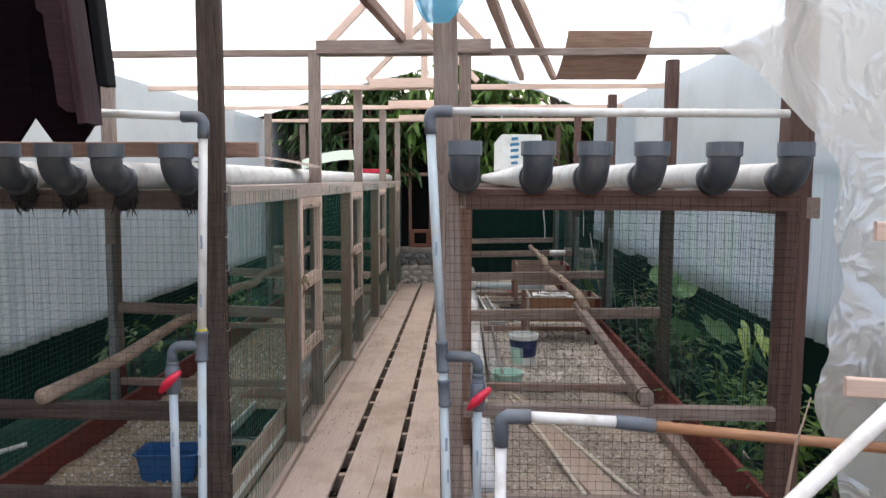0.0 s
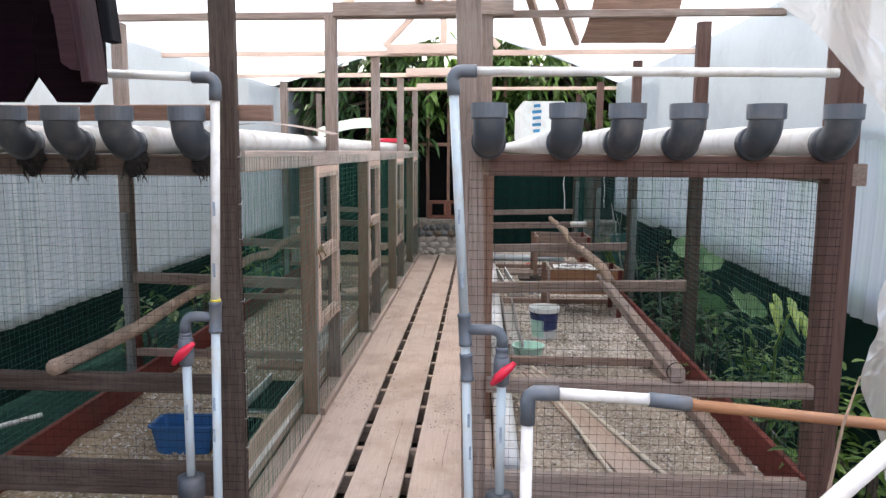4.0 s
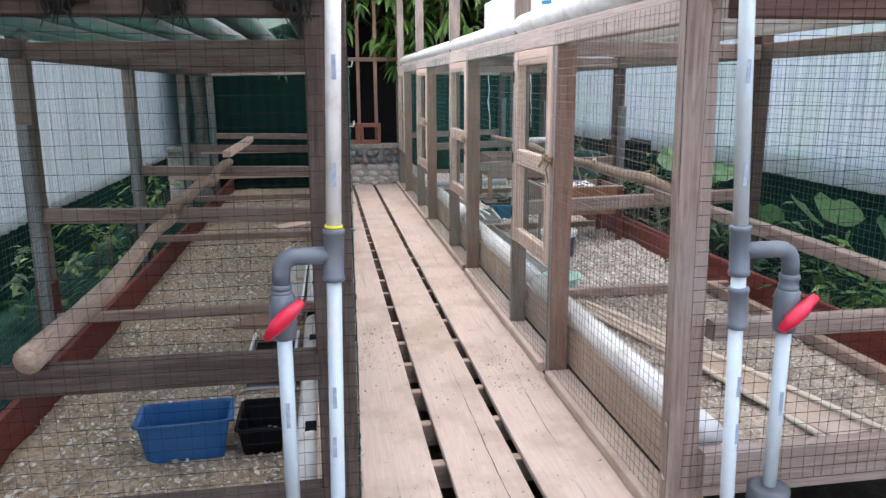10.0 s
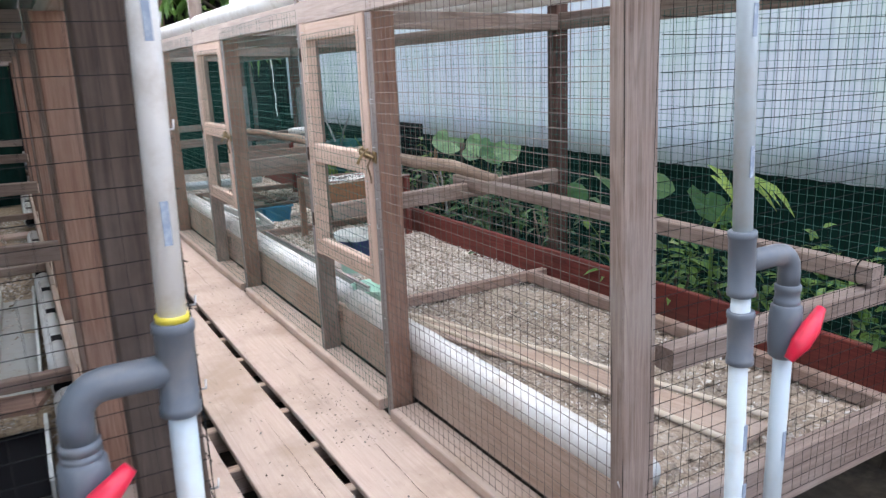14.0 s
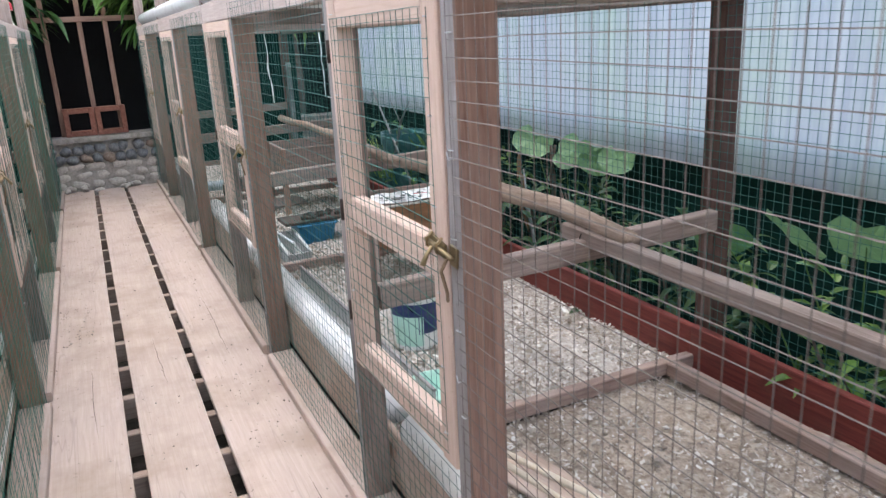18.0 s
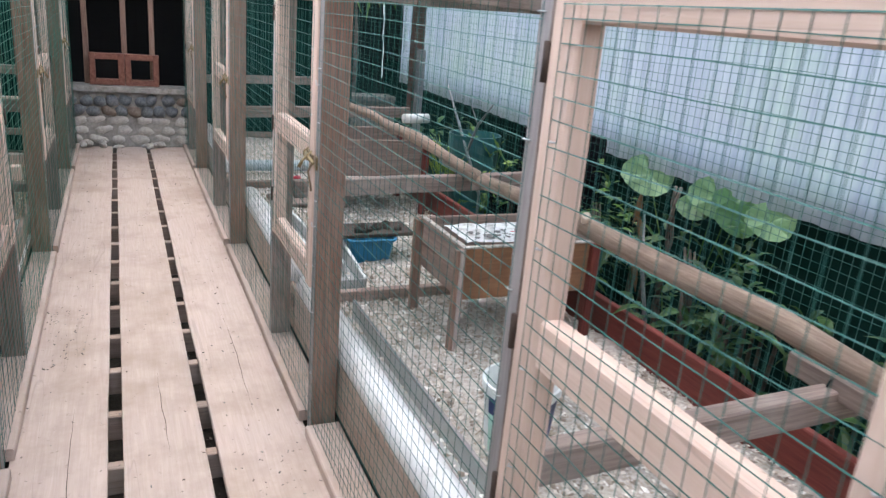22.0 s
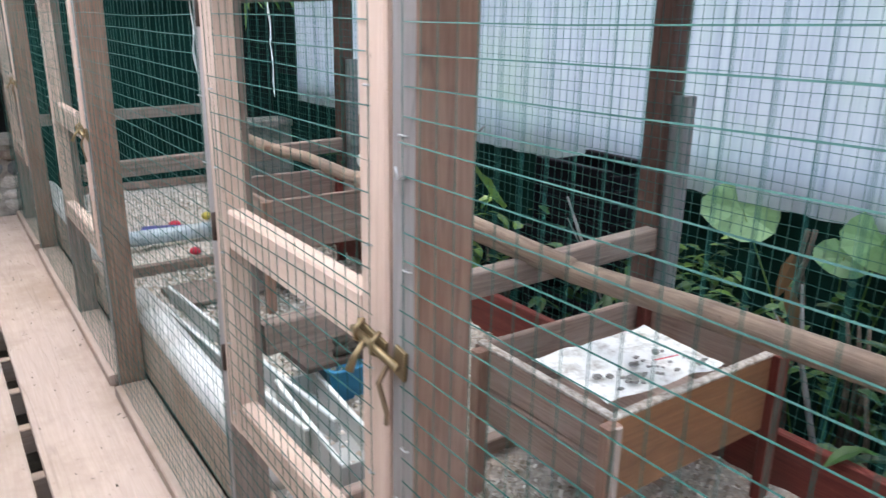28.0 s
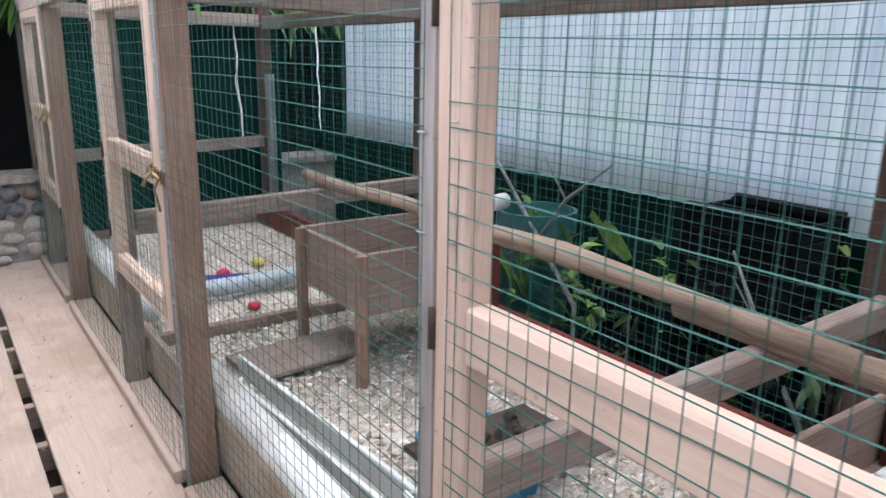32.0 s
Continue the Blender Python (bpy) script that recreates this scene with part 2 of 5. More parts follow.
LITTER_MID = speckled("mid_brown_litter", (0.19, 0.14, 0.10), (0.40, 0.32, 0.25), (0.60, 0.52, 0.43), 45.0, 0.95, 0.008)
LITTER_BROWN = speckled("brown_litter", (0.19, 0.13, 0.08), (0.40, 0.30, 0.20), (0.59, 0.48, 0.355), 45.0, 0.95, 0.008)
SOIL = speckled("dark_soil", (0.02, 0.017, 0.013), (0.05, 0.04, 0.03), (0.09, 0.075, 0.06), 14.0, 0.95, 0.02)
STONE_MORTAR = speckled("mortar", (0.22, 0.20, 0.17), (0.36, 0.33, 0.29), (0.48, 0.44, 0.39), 20.0, 0.9, 0.006)
# near-black colour stands in for the lack of light in the end room
BLACK_VOID = plain("room_shade_black", (0.006, 0.006, 0.007), 0.8)
BRICK = speckled("terracotta", (0.16, 0.062, 0.042), (0.25, 0.10, 0.068), (0.33, 0.15, 0.10), 40.0, 0.85, 0.002)
WIRE = plain("green_coated_wire", (0.011, 0.095, 0.076), 0.5)
WIRE_GREEN = plain("bright_green_coated_wire", (0.016, 0.13, 0.085), 0.5)
WIRE_DULL = plain("dull_galvanized_wire", (0.15, 0.125, 0.11), 0.55, 0.25, 0.2)
WIRE_GREY = plain("dull_dark_wire", (0.011, 0.012, 0.012), 0.7, 0.0, 0.08)
BRASS = plain("dull_brass", (0.27, 0.20, 0.11), 0.45, 0.8)
NET = plain("dark_green_shade_net", (0.004, 0.025, 0.02), 0.9, 0.0, 0.12)
# grey-blue patches paint the shading of the roof film's folds
FILM_ROOF = film("white_roof_film", (0.47, 0.55, 0.64), 0.08, (0.25, 0.31, 0.37), 0.95)
# green patches: mould, and the glow of plants behind painted in
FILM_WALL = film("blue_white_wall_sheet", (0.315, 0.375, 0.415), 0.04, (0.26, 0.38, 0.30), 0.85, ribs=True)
# east sheet with its tint lowered: the west side's weaker daylight, in colour
FILM_WEST = film("shaded_west_wall_sheet", (0.175, 0.215, 0.238), 0.03, (0.14, 0.19, 0.185), 0.6, ribs=True)
FILM_UPPER = film("smooth_pale_wall_film", (0.37, 0.42, 0.44), 0.10, (0.27, 0.30, 0.31), 0.6)
NET_THIN = film("thin_green_net", (0.010, 0.045, 0.035), 0.22, (0.02, 0.03, 0.02), 0.4)
FILM_HANG = film("cloudy_hanging_film", (0.66, 0.67, 0.66), 0.36, (0.6, 0.55, 0.47), 0.5, 0.10, sheen=0.16, crumpled=True)
LEAF = leaf_material("leaf_green", (0.035, 0.10, 0.018), (0.14, 0.26, 0.05))
LEAF_DARK = leaf_material("leaf_dark_green", (0.012, 0.05, 0.014), (0.05, 0.13, 0.03))
LEAF_LIME = leaf_material("leaf_lime", (0.14, 0.26, 0.05), (0.32, 0.42, 0.08))
BARK = speckled("bark", (0.06, 0.045, 0.035), (0.13, 0.10, 0.08), (0.2, 0.17, 0.14), 25.0)


# ---- builders ----
def thing(name, at=(0, 0, 0), label="", category="", group="", kind=""):
    ob = new(name)
    ob.location = at
    ob.empty_display_size = 0.1
    return tagged(ob, label, category, group, kind)


def mesh_of(name, bm, mat, smooth=False):
    me = bpy.data.meshes.new(name)
    bm.normal_update()
    bm.to_mesh(me)
    bm.free()
    for m in mat if isinstance(mat, (list, tuple)) else [mat]:
        me.materials.append(m)
    if smooth:
        me.shade_smooth()
    return me


def part(name, bm, mat, parent=None, label="", m=None, smooth=False):
    """One mesh object under a thing or a part; m: its place in the world."""
    ob = new(name, mesh_of(name, bm, mat, smooth))
    if parent is not None:
        ob.parent = parent
        base = Matrix.Translation(parent.location) if parent.parent is None else parent.parent.matrix_basis @ parent.matrix_basis
        ob.matrix_basis = base.inverted() @ (m or Matrix())
    elif m is not None:
        ob.matrix_basis = m
    return tagged(ob, label)


def along(p0, p1, up=(0, 0, 1), roll=0.0):
    """A frame whose x runs from p0 to p1."""
    p0, p1 = Vector(p0), Vector(p1)
    x = (p1 - p0).normalized()
    u = Vector(up)
    if abs(x.dot(u)) > 0.98:
        u = Vector((0, 1, 0))
    y = u.cross(x).normalized()
    z = x.cross(y)
    m = Matrix((x, y, z)).transposed().to_4x4()
    m.translation = p0
    return m @ Matrix.Rotation(radians(roll), 4, "X")


def bm_box(lx, ly, lz, bevel=0.004, cx=0.0, cy=0.0, cz=0.0, segs=0, wob=0.0):
    """A box from x 0 to lx, centred on y and z, with eased edges and a slight unevenness."""
    bm = bmesh.new()
    n = max(1, segs)
    rings = []
    for i in range(n + 1):
        x = lx * i / n
        dy, dz = (random.uniform(-wob, wob), random.uniform(-wob, wob)) if wob else (0, 0)
        w, h = ly / 2, lz / 2
        b = min(bevel, w * 0.45, h * 0.45)
        ring = [(-w + b, -h), (w - b, -h), (w, -h + b), (w, h - b), (w - b, h), (-w + b, h), (-w, h - b), (-w, -h + b)]
        rings.append([bm.verts.new((x + cx, y + dy + cy, z + dz + cz)) for y, z in ring])
    for a, c in zip(rings, rings[1:]):
        for k in range(8):
            bm.faces.new((a[k], a[(k + 1) % 8], c[(k + 1) % 8], c[k]))
    bm.faces.new(rings[0][::-1])
    bm.faces.new(rings[-1])
    bmesh.ops.recalc_face_normals(bm, faces=bm.faces)
    return bm


def bar(name, p0, p1, w, h, mat, parent=None, label="", roll=0.0, up=(0, 0, 1), bevel=0.004, wob=0.0015):
    """A timber of breadth w and height h from p0 to p1 (its middle line)."""
    length = (Vector(p1) - Vector(p0)).length
    segs = max(1, int(length / 0.35))
    return part(name, bm_box(length, w, h, bevel, segs=segs, wob=wob), mat, parent, label, along(p0, p1, up, roll))


def bm_tube(pts, radii, sides=12, cap=True):
    bm = bmesh.new()
    pts = [Vector(p) for p in pts]
    if not isinstance(radii, (list, tuple)):
        radii = [radii] * len(pts)
    rings, ref = [], None
    for i, p in enumerate(pts):
        d = ((pts[min(i + 1, len(pts) - 1)] - pts[max(i - 1, 0)])).normalized()
        if ref is None:
            ref = Vector((0, 0, 1)) if abs(d.z) < 0.9 else Vector((0, 1, 0))
        u = (ref - d * ref.dot(d)).normalized()
        ref = u
        v = d.cross(u)
        rings.append([bm.verts.new(p + (u * math.cos(a) + v * math.sin(a)) * radii[i]) for a in (2 * math.pi * k / sides for k in range(sides))])
    for a, c in zip(rings, rings[1:]):
        for k in range(sides):
            bm.faces.new((a[k], a[(k + 1) % sides], c[(k + 1) % sides], c[k]))
    if cap:
        bm.faces.new(rings[0][::-1])
        bm.faces.new(rings[-1])
    return bm


def tube(name, pts, radii, mat, parent=None, label="", sides=12):
    """A tube through points of the world; its own x runs along it."""
    m = along(pts[0], pts[-1])
    inv = m.inverted()
    return part(name, bm_tube([inv @ Vector(p) for p in pts], radii, sides), mat, parent, label, m, smooth=True)


def arc(centre, u, v, r, a0, a1, n=8):
    u, v, c = Vector(u), Vector(v), Vector(centre)
    return [c + u * r * math.cos(a) + v * r * math.sin(a) for a in (a0 + (a1 - a0) * i / n for i in range(n + 1))]


def wires(name, origin, u, v, lu, lv, step, r, mat, parent, sag=0.0032, label="", upright=0.75):
    """Welded wire mesh in the plane of u and v: every wire is a thin rod, a little wavy."""
    bm = bmesh.new()
    o, u, v = Vector(origin), Vector(u), Vector(v)
    w = u.cross(v)

    def rod(a, d, side, length, r):
        n = max(1, int(length / 0.22))
        prev = None
        ph = random.uniform(0, 6)
        for i in range(n + 1):
            k = sag * math.sin(ph + i * 1.3)
            p = a + d * (length * i / n) + w * k + side * k
            ring = [bm.verts.new(p + side * (r * c) + w * (r * s)) for c, s in ((1, 0), (-0.5, 0.87), (-0.5, -0.87))]
            if prev:
                for j in range(3):
                    bm.faces.new((prev[j], prev[(j + 1) % 3], ring[(j + 1) % 3], ring[j]))
            prev = ring

    us = [i * step for i in range(int(lu / step) + 1)]
    vs = [j * step for j in range(int(lv / step) + 1)]
    for k in us + ([lu] if lu - us[-1] > 0.008 else []):
        rod(o + u * k, v, u, lv, r * upright)
    for k in vs + ([lv] if lv - vs[-1] > 0.008 else []):
        rod(o + v * k + w * 0.0015, u, v, lu, r)
    m = Matrix.Translation(o)
    for vert in bm.verts:
        vert.co -= o
    return part(name, bm, mat, parent, label, m)


def bm_blob(r, sx=1.0, sy=1.0, sz=1.0, rough=0.15, sub=2, seed=0):
    bm = bmesh.new()
    bmesh.ops.create_icosphere(bm, subdivisions=sub, radius=r)
    for v in bm.verts:
        k = 1 + rough * noise.noise(v.co / r * 1.6 + Vector((seed * 7.3, seed * 3.1, 0)))
        v.co = Vector((v.co.x * sx, v.co.y * sy, v.co.z * sz)) * k
    return bm


def sheet(name, o, u, v, lu, lv, nu, nv, fn, mat, parent=None, label="", kind="", smooth=True):
    """A hanging or lying sheet: fn(a, b) gives its relief at metres a and b along it."""
    bm = bmesh.new()
    o, u, v = Vector(o), Vector(u), Vector(v)
    w = u.cross(v).normalized()
    g = [[bm.verts.new(u * (lu * i / nu) + v * (lv * j / nv) + w * fn(lu * i / nu, lv * j / nv)) for j in range(nv + 1)] for i in range(nu + 1)]
    for i in range(nu):
        for j in range(nv):
            bm.faces.new((g[i][j], g[i + 1][j], g[i + 1][j + 1], g[i][j + 1]))
    return tagged(part(name, bm, mat, parent, label, Matrix.Translation(o), smooth), kind=kind)


# ---- plan ----
YF, YE = 2.74, 10.9            # front of the pens, end of the walk
XW = 0.45                      # fence faces beside the walk
TALL = [4.735, 6.685, 8.725, 10.625]    # hinge posts, that rise to the roof beams
SHORT = [4.055, 5.975, 7.935, 9.895]    # posts on the latch side
XBL, XBR = -1.87, 1.82         # rear lines of the pens
ZL = 0.15                      # top of the litter
ZTOP = 1.49                    # middle of the top rails

STEEL = plain("bright_steel", (0.5, 0.5, 0.5), 0.3, 0.9)
GREY_WOOD = wood("grey_weathered_wood", (0.17, 0.175, 0.18), (0.30, 0.305, 0.31), (0.22, 0.2, 0.19), 0.4)

# ---- ground and boardwalk ----
bm = bmesh.new()
g = {}
xs = [-400, -60, -12] + [-6 + 0.5 * i for i in range(25)] + [12, 60, 400]
ys = [-400, -60, -10] + [-4 + 0.5 * i for i in range(41)] + [24, 80, 400]
for x in xs:
    for y in ys:
        g[x, y] = bm.verts.new((x, y, -0.32 + 0.04 * noise.noise(Vector((x * 0.6, y * 0.6, 0)))))
for x, x2 in zip(xs, xs[1:]):
    for y, y2 in zip(ys, ys[1:]):
        bm.faces.new((g[x, y], g[x2, y], g[x2, y2], g[x, y2]))
tagged(part("ground", bm, SOIL, None, "bare dark damp soil around the pens", smooth=True), kind="structure")

walkway = thing("boardwalk", (0, 6.8, 0), "dusty three-plank wooden boardwalk with dark gaps on cross joists", "boardwalk", kind="structure")
COLS = [(-0.44, -0.172, [2.3, 10.93], -0.005), (-0.130, 0.112, [2.3, 10.93], 0.001), (0.147, 0.44, [2.3, 10.93], 0.004)]
for x0, x1, cuts, skew in COLS:
    for y0, y1 in zip(cuts, cuts[1:]):
        bar("plank", ((x0 + x1) / 2 + skew * (6.6 - y0) / 4.3, y0 + 0.0015, -0.0125), ((x0 + x1) / 2 + skew * (6.6 - y1) / 4.3, y1 - 0.0015, -0.0125), x1 - x0, 0.025, WOOD_PLANK, walkway, bevel=0.003, wob=0.002)
for i in range(27):
    y = 2.45 + 0.32 * i
    bar("joist", (-0.46, y, -0.075), (0.50, y + random.uniform(-0.02, 0.02), -0.075), 0.042, 0.095, WOOD_KICK, walkway)
for s in (-1, 1):
    bar("bearer", (s * 0.36, 2.4, -0.20), (s * 0.36, YE, -0.20), 0.08, 0.2, WOOD_DARK, walkway)


# ---- pens ----
def two_tone(ob, s):
    """Weathered grey on the side that faces the walk."""
    ob.data.materials.append(GREY_PINK)
    for f in ob.data.polygons:
        if f.normal.y * s < -0.8:
            f.material_index = 1
    return ob


GREY_PINK = wood("grey_weathered_post_face", (0.25, 0.225, 0.22), (0.38, 0.345, 0.335), (0.29, 0.24, 0.225), 0.4)


def staple(s, y, z, parent):
    tube("staple", [(s * (XW + 0.003), y - 0.007, z), (s * (XW - 0.005), y - 0.005, z + 0.001), (s * (XW - 0.005), y + 0.005, z + 0.001), (s * (XW + 0.003), y + 0.007, z)], 0.0014, STEEL, parent, "", sides=5)


def fence(side):
    """The fence beside the walk: posts, top rails, kick boards, ledge and the wire on its face."""
    s = side
    f = thing("pen_fence", (s * XW, YF, 0), "weathered timber pen fence with wire mesh stapled on its face", "fence", "pen fences")
    for y in SHORT:
        two_tone(bar("post", (s * (XW + 0.042), y, -0.02), (s * (XW + 0.042), y, 1.445), 0.084, 0.056, WOOD_BROWN, f), s)
        for z in (0.25, 0.42, 0.62, 0.8, 1.02, 1.2, 1.36):
            z += random.uniform(-0.04, 0.04)
            staple(s, y - 0.005 + random.uniform(-0.008, 0.008), z, f)
        for z in (0.72, 1.15):
            tube("nail", [(s * (XW + 0.004), y - 0.01, z), (s * (XW - 0.012), y - 0.008, z - 0.002), (s * (XW - 0.013), y - 0.004, z + 0.012)], 0.0016, STEEL, f, "bent steel nail", sides=6)
    for y in TALL:
        two_tone(bar("tall_post", (s * (XW + 0.039), y, -0.02), (s * (XW + 0.039), y, 2.37), 0.078, 0.04, WOOD_POST, f), s)
        for z in (0.3, 0.55, 0.8, 1.0, 1.22, 1.4):
            staple(s, y + 0.008, z + random.uniform(-0.05, 0.05), f)
    cuts = [2.84] + [t - 0.015 for t in TALL[:3]] + [10.75]
    for k, (a, c) in enumerate(zip(cuts, cuts[1:])):
        bar("top_rail", (s * (XW + 0.0215), a + 0.003, ZTOP), (s * (XW + 0.0215), c - 0.003, ZTOP), 0.045, 0.085, WOOD_RAIL, f)
    for a, c in zip([2.86] + SHORT, SHORT + [10.9]):
        bar("kick_board", (s * (XW + 0.105), a, 0.14), (s * (XW + 0.105), c - 0.004, 0.14), 0.022, 0.19, WOOD_KICK, f)
        bar("ledge", (s * (XW + 0.032), a + 0.05, 0.0225), (s * (XW + 0.032), c - 0.05, 0.0225), 0.115, 0.041, WOOD_PLANK, f)
    bays = [(2.80, SHORT[0] - 0.004)] + [(t + 0.004, k - 0.004) for t, k in zip(TALL, SHORT[1:])] + [(TALL[3], 10.9)]
    for a, c in bays:
        wires("wire_mesh", (s * (XW - 0.003), c, 0.02), (0, -1, 0), (0, 0, 1), c - a, 1.485, 0.0333, 0.00095, WIRE_GREEN if s < 0 else WIRE_DULL if a < 3 else WIRE, f, upright=0.95 if a < 3 else 0.75)
        y = a + 0.1
        while y < c:
            tube("staple", [(s * (XW + 0.003), y - 0.006, 1.475), (s * (XW - 0.005), y, 1.476), (s * (XW + 0.003), y + 0.006, 1.475)], 0.0014, STEEL, f, "", sides=5)
            y += random.uniform(0.25, 0.4)
    for t, k in zip(TALL, SHORT):
        wires("wire_mesh", (s * (XW - 0.003), k + 0.01, 0.02), (0, 1, 0), (0, 0, 1), t - k - 0.01, 0.46, 0.0333, 0.00085, WIRE, f)
    return f


WOOD_RAIL = wood("pale_top_rail_wood", (0.40, 0.315, 0.275), (0.54, 0.455, 0.41), (0.36, 0.30, 0.27), 0.5, soft=0.6)


def pen_door(side, y0, y1, label):
    """A light door of five laths with wire on its face, latch towards the walker."""
    s = side
    d = thing("pen_door", (s * XW, y1, 0.5), label, "door", "pen doors")
    z0, z1, w, t = 0.50, 1.446, 0.066, 0.042
    x = s * (XW + t / 2 - 0.004)
    bar("stile", (x, y0 + w / 2, z0), (x, y0 + w / 2, z1), w, t, WOOD_NEW, d, up=(1, 0, 0))
    bar("stile", (x, y1 - w / 2, z0), (x, y1 - w / 2, z1), w, t, WOOD_NEW, d, up=(1, 0, 0))
    for z, h in ((z0 + 0.035, 0.07), (0.937, 0.075), (z1 - 0.033, 0.066)):
        bar("rail", (x, y0 + w + 0.001, z), (x, y1 - w - 0.001, z), t - 0.004, h, WOOD_NEW, d)
    wires("wire_mesh", (s * (XW - 0.007), y0 + 0.035, z0 + 0.02), (0, 1, 0), (0, 0, 1), y1 - y0 - 0.066, z1 - z0 - 0.06, 0.0333, 0.0010, WIRE, d)
    for yy in (y0 + 0.04, y1 - 0.04):
        for k in range(6):
            z = 0.56 + 0.165 * k + random.uniform(-0.03, 0.03)
            tube("staple", [(s * (XW - 0.003), yy - 0.006, z), (s * (XW - 0.010), yy, z), (s * (XW - 0.003), yy + 0.006, z)], 0.0014, STEEL, d, "", sides=5)
    zl = 0.96 + {0: 0.015, 1: -0.035, 2: -0.015, 3: 0.0}[int((y0 - 4.0) / 1.9)]
    lp = bar("latch", (s * (XW - 0.008), y0 - 0.005, zl - 0.005), (s * (XW - 0.008), y0 + 0.066, zl + 0.005), 0.005, 0.03, BRASS, d, "worn brass barrel bolt")
    tube("bolt", [(s * (XW - 0.016), y0 - 0.045, zl - 0.007), (s * (XW - 0.016), y0 + 0.066, zl + 0.006)], 0.0055, BRASS, lp, sides=8)
    for yy in (y0 + 0.008, y0 + 0.05):
        tube("strap", [(s * (XW - 0.008), yy, zl - 0.015 + (yy - y0) * 0.1), (s * (XW - 0.022), yy, zl - 0.007 + (yy - y0) * 0.1), (s * (XW - 0.022), yy, zl + 0.007 + (yy - y0) * 0.1), (s * (XW - 0.008), yy, zl + 0.018 + (yy - y0) * 0.1)], 0.003, BRASS, lp, sides=6)
    tube("bolt_knob", [(s * (XW - 0.018), y0 + 0.03, zl + 0.002), (s * (XW - 0.032), y0 + 0.03, zl - 0.015), (s * (XW - 0.042), y0 + 0.03, zl - 0.035)], [0.004, 0.0045, 0.006], BRASS, lp, sides=8)
    bar("keeper", (s * (XW - 0.003), y0 - 0.045, zl - 0.01), (s * (XW - 0.003), y0 - 0.018, zl - 0.007), 0.005, 0.04, BRASS, d, "brass bolt keeper")
    tube("wire_tie", [(s * (XW - 0.012), y0 - 0.02, zl - 0.01), (s * (XW - 0.022), y0 - 0.01, zl - 0.04), (s * (XW - 0.016), y0 - 0.02, zl - 0.08), (s * (XW - 0.012), y0 - 0.012, zl - 0.1)], 0.0034, TIE, d, "twisted brown cord tie", sides=6)
    for z in (0.62, 0.9, 1.3):
        tube("hinge", [(s * (XW - 0.004), y1 + 0.003, z), (s * (XW - 0.004), y1 + 0.003, z + 0.055)], 0.006, RUST, d, "rusty steel hinge", sides=8)
    return d


TIE = plain("brown_cord", (0.20, 0.135, 0.085), 0.8, 0.0, 0.2)
RUST = plain("rusty_steel", (0.05, 0.03, 0.022), 0.7, 0.3)
for s in (-1, 1):
    fence(s)
    for k, t in zip(SHORT, TALL):
        pen_door(s, k + 0.033, t - 0.026, "pale wooden lath door with wire mesh and brass bolt, closed")


def pen_frame(side):
    """Rear posts, rails and cross members of one row of pens."""
    s = side
    xb = XBR if s > 0 else XBL
    f = thing("pen_enclosure", (xb, 6.8, 0), "dark weathered timber enclosure of the pens with cross rails", "pen", "pen enclosures")
    for y in TALL:
        bar("rear_post", (xb, y + 0.03, -0.32), (xb, y + 0.03, 2.33), 0.075, 0.075, WOOD_REAR if s > 0 else WOOD_POST, f)
        if s < 0 or y > 5:
            bar("splice", (xb + 0.01, y - 0.03, -0.3), (xb + 0.01, y - 0.03, 1.12), 0.045, 0.06, GREY_WOOD, f)
        if s < 0:
            bar("painted_foot", (xb, y + 0.03, -0.31), (xb, y + 0.03, 0.36), 0.083, 0.083, WOOD_RED, f, "maroon painted post foot")
        xa = s * (XW + 0.085)
        xc = xb - s * 0.04
        bar("top_cross_rail", (xa, y, 1.47), (xc, y, 1.45), 0.045, 0.075, WOOD_POST, f)
        bar("cross_rail", (xa, y, 0.66), (xc, y, 0.69), 0.045, 0.07, WOOD_POST, f)
        bar("low_cross_rail", (xa, y, 0.18), (xc, y, 0.18), 0.04, 0.05, WOOD_BOX, f)
    bar("rear_top_rail", (xb, YF, 1.46), (xb, 10.6, 1.44), 0.05, 0.08, WOOD_POST, f)
    xr, zr = (1.72, 0.20) if s > 0 else (-1.67, 0.05)
    for a, c in zip([2.76] + TALL, TALL):
        bar("skirt_board", (xr, a, zr), (xr, c, zr), 0.03, 0.22, WOOD_RED, f, "maroon painted skirt board")
    if s > 0:
        for a, c in ((2.80, TALL[0]),):
            bar("inner_rail", (1.60, a + 0.03, 0.185), (1.60, c - 0.03, 0.185), 0.05, 0.05, WOOD_BOX, f)
    wires("wire_mesh", (xb - s * 0.04, YF + 0.05, 0.0), (0, 1, 0), (0, 0, 1), 7.8, 1.45, 0.0333, 0.0011, WIRE, f, upright=1.0 if s > 0 else 0.75)
    return f


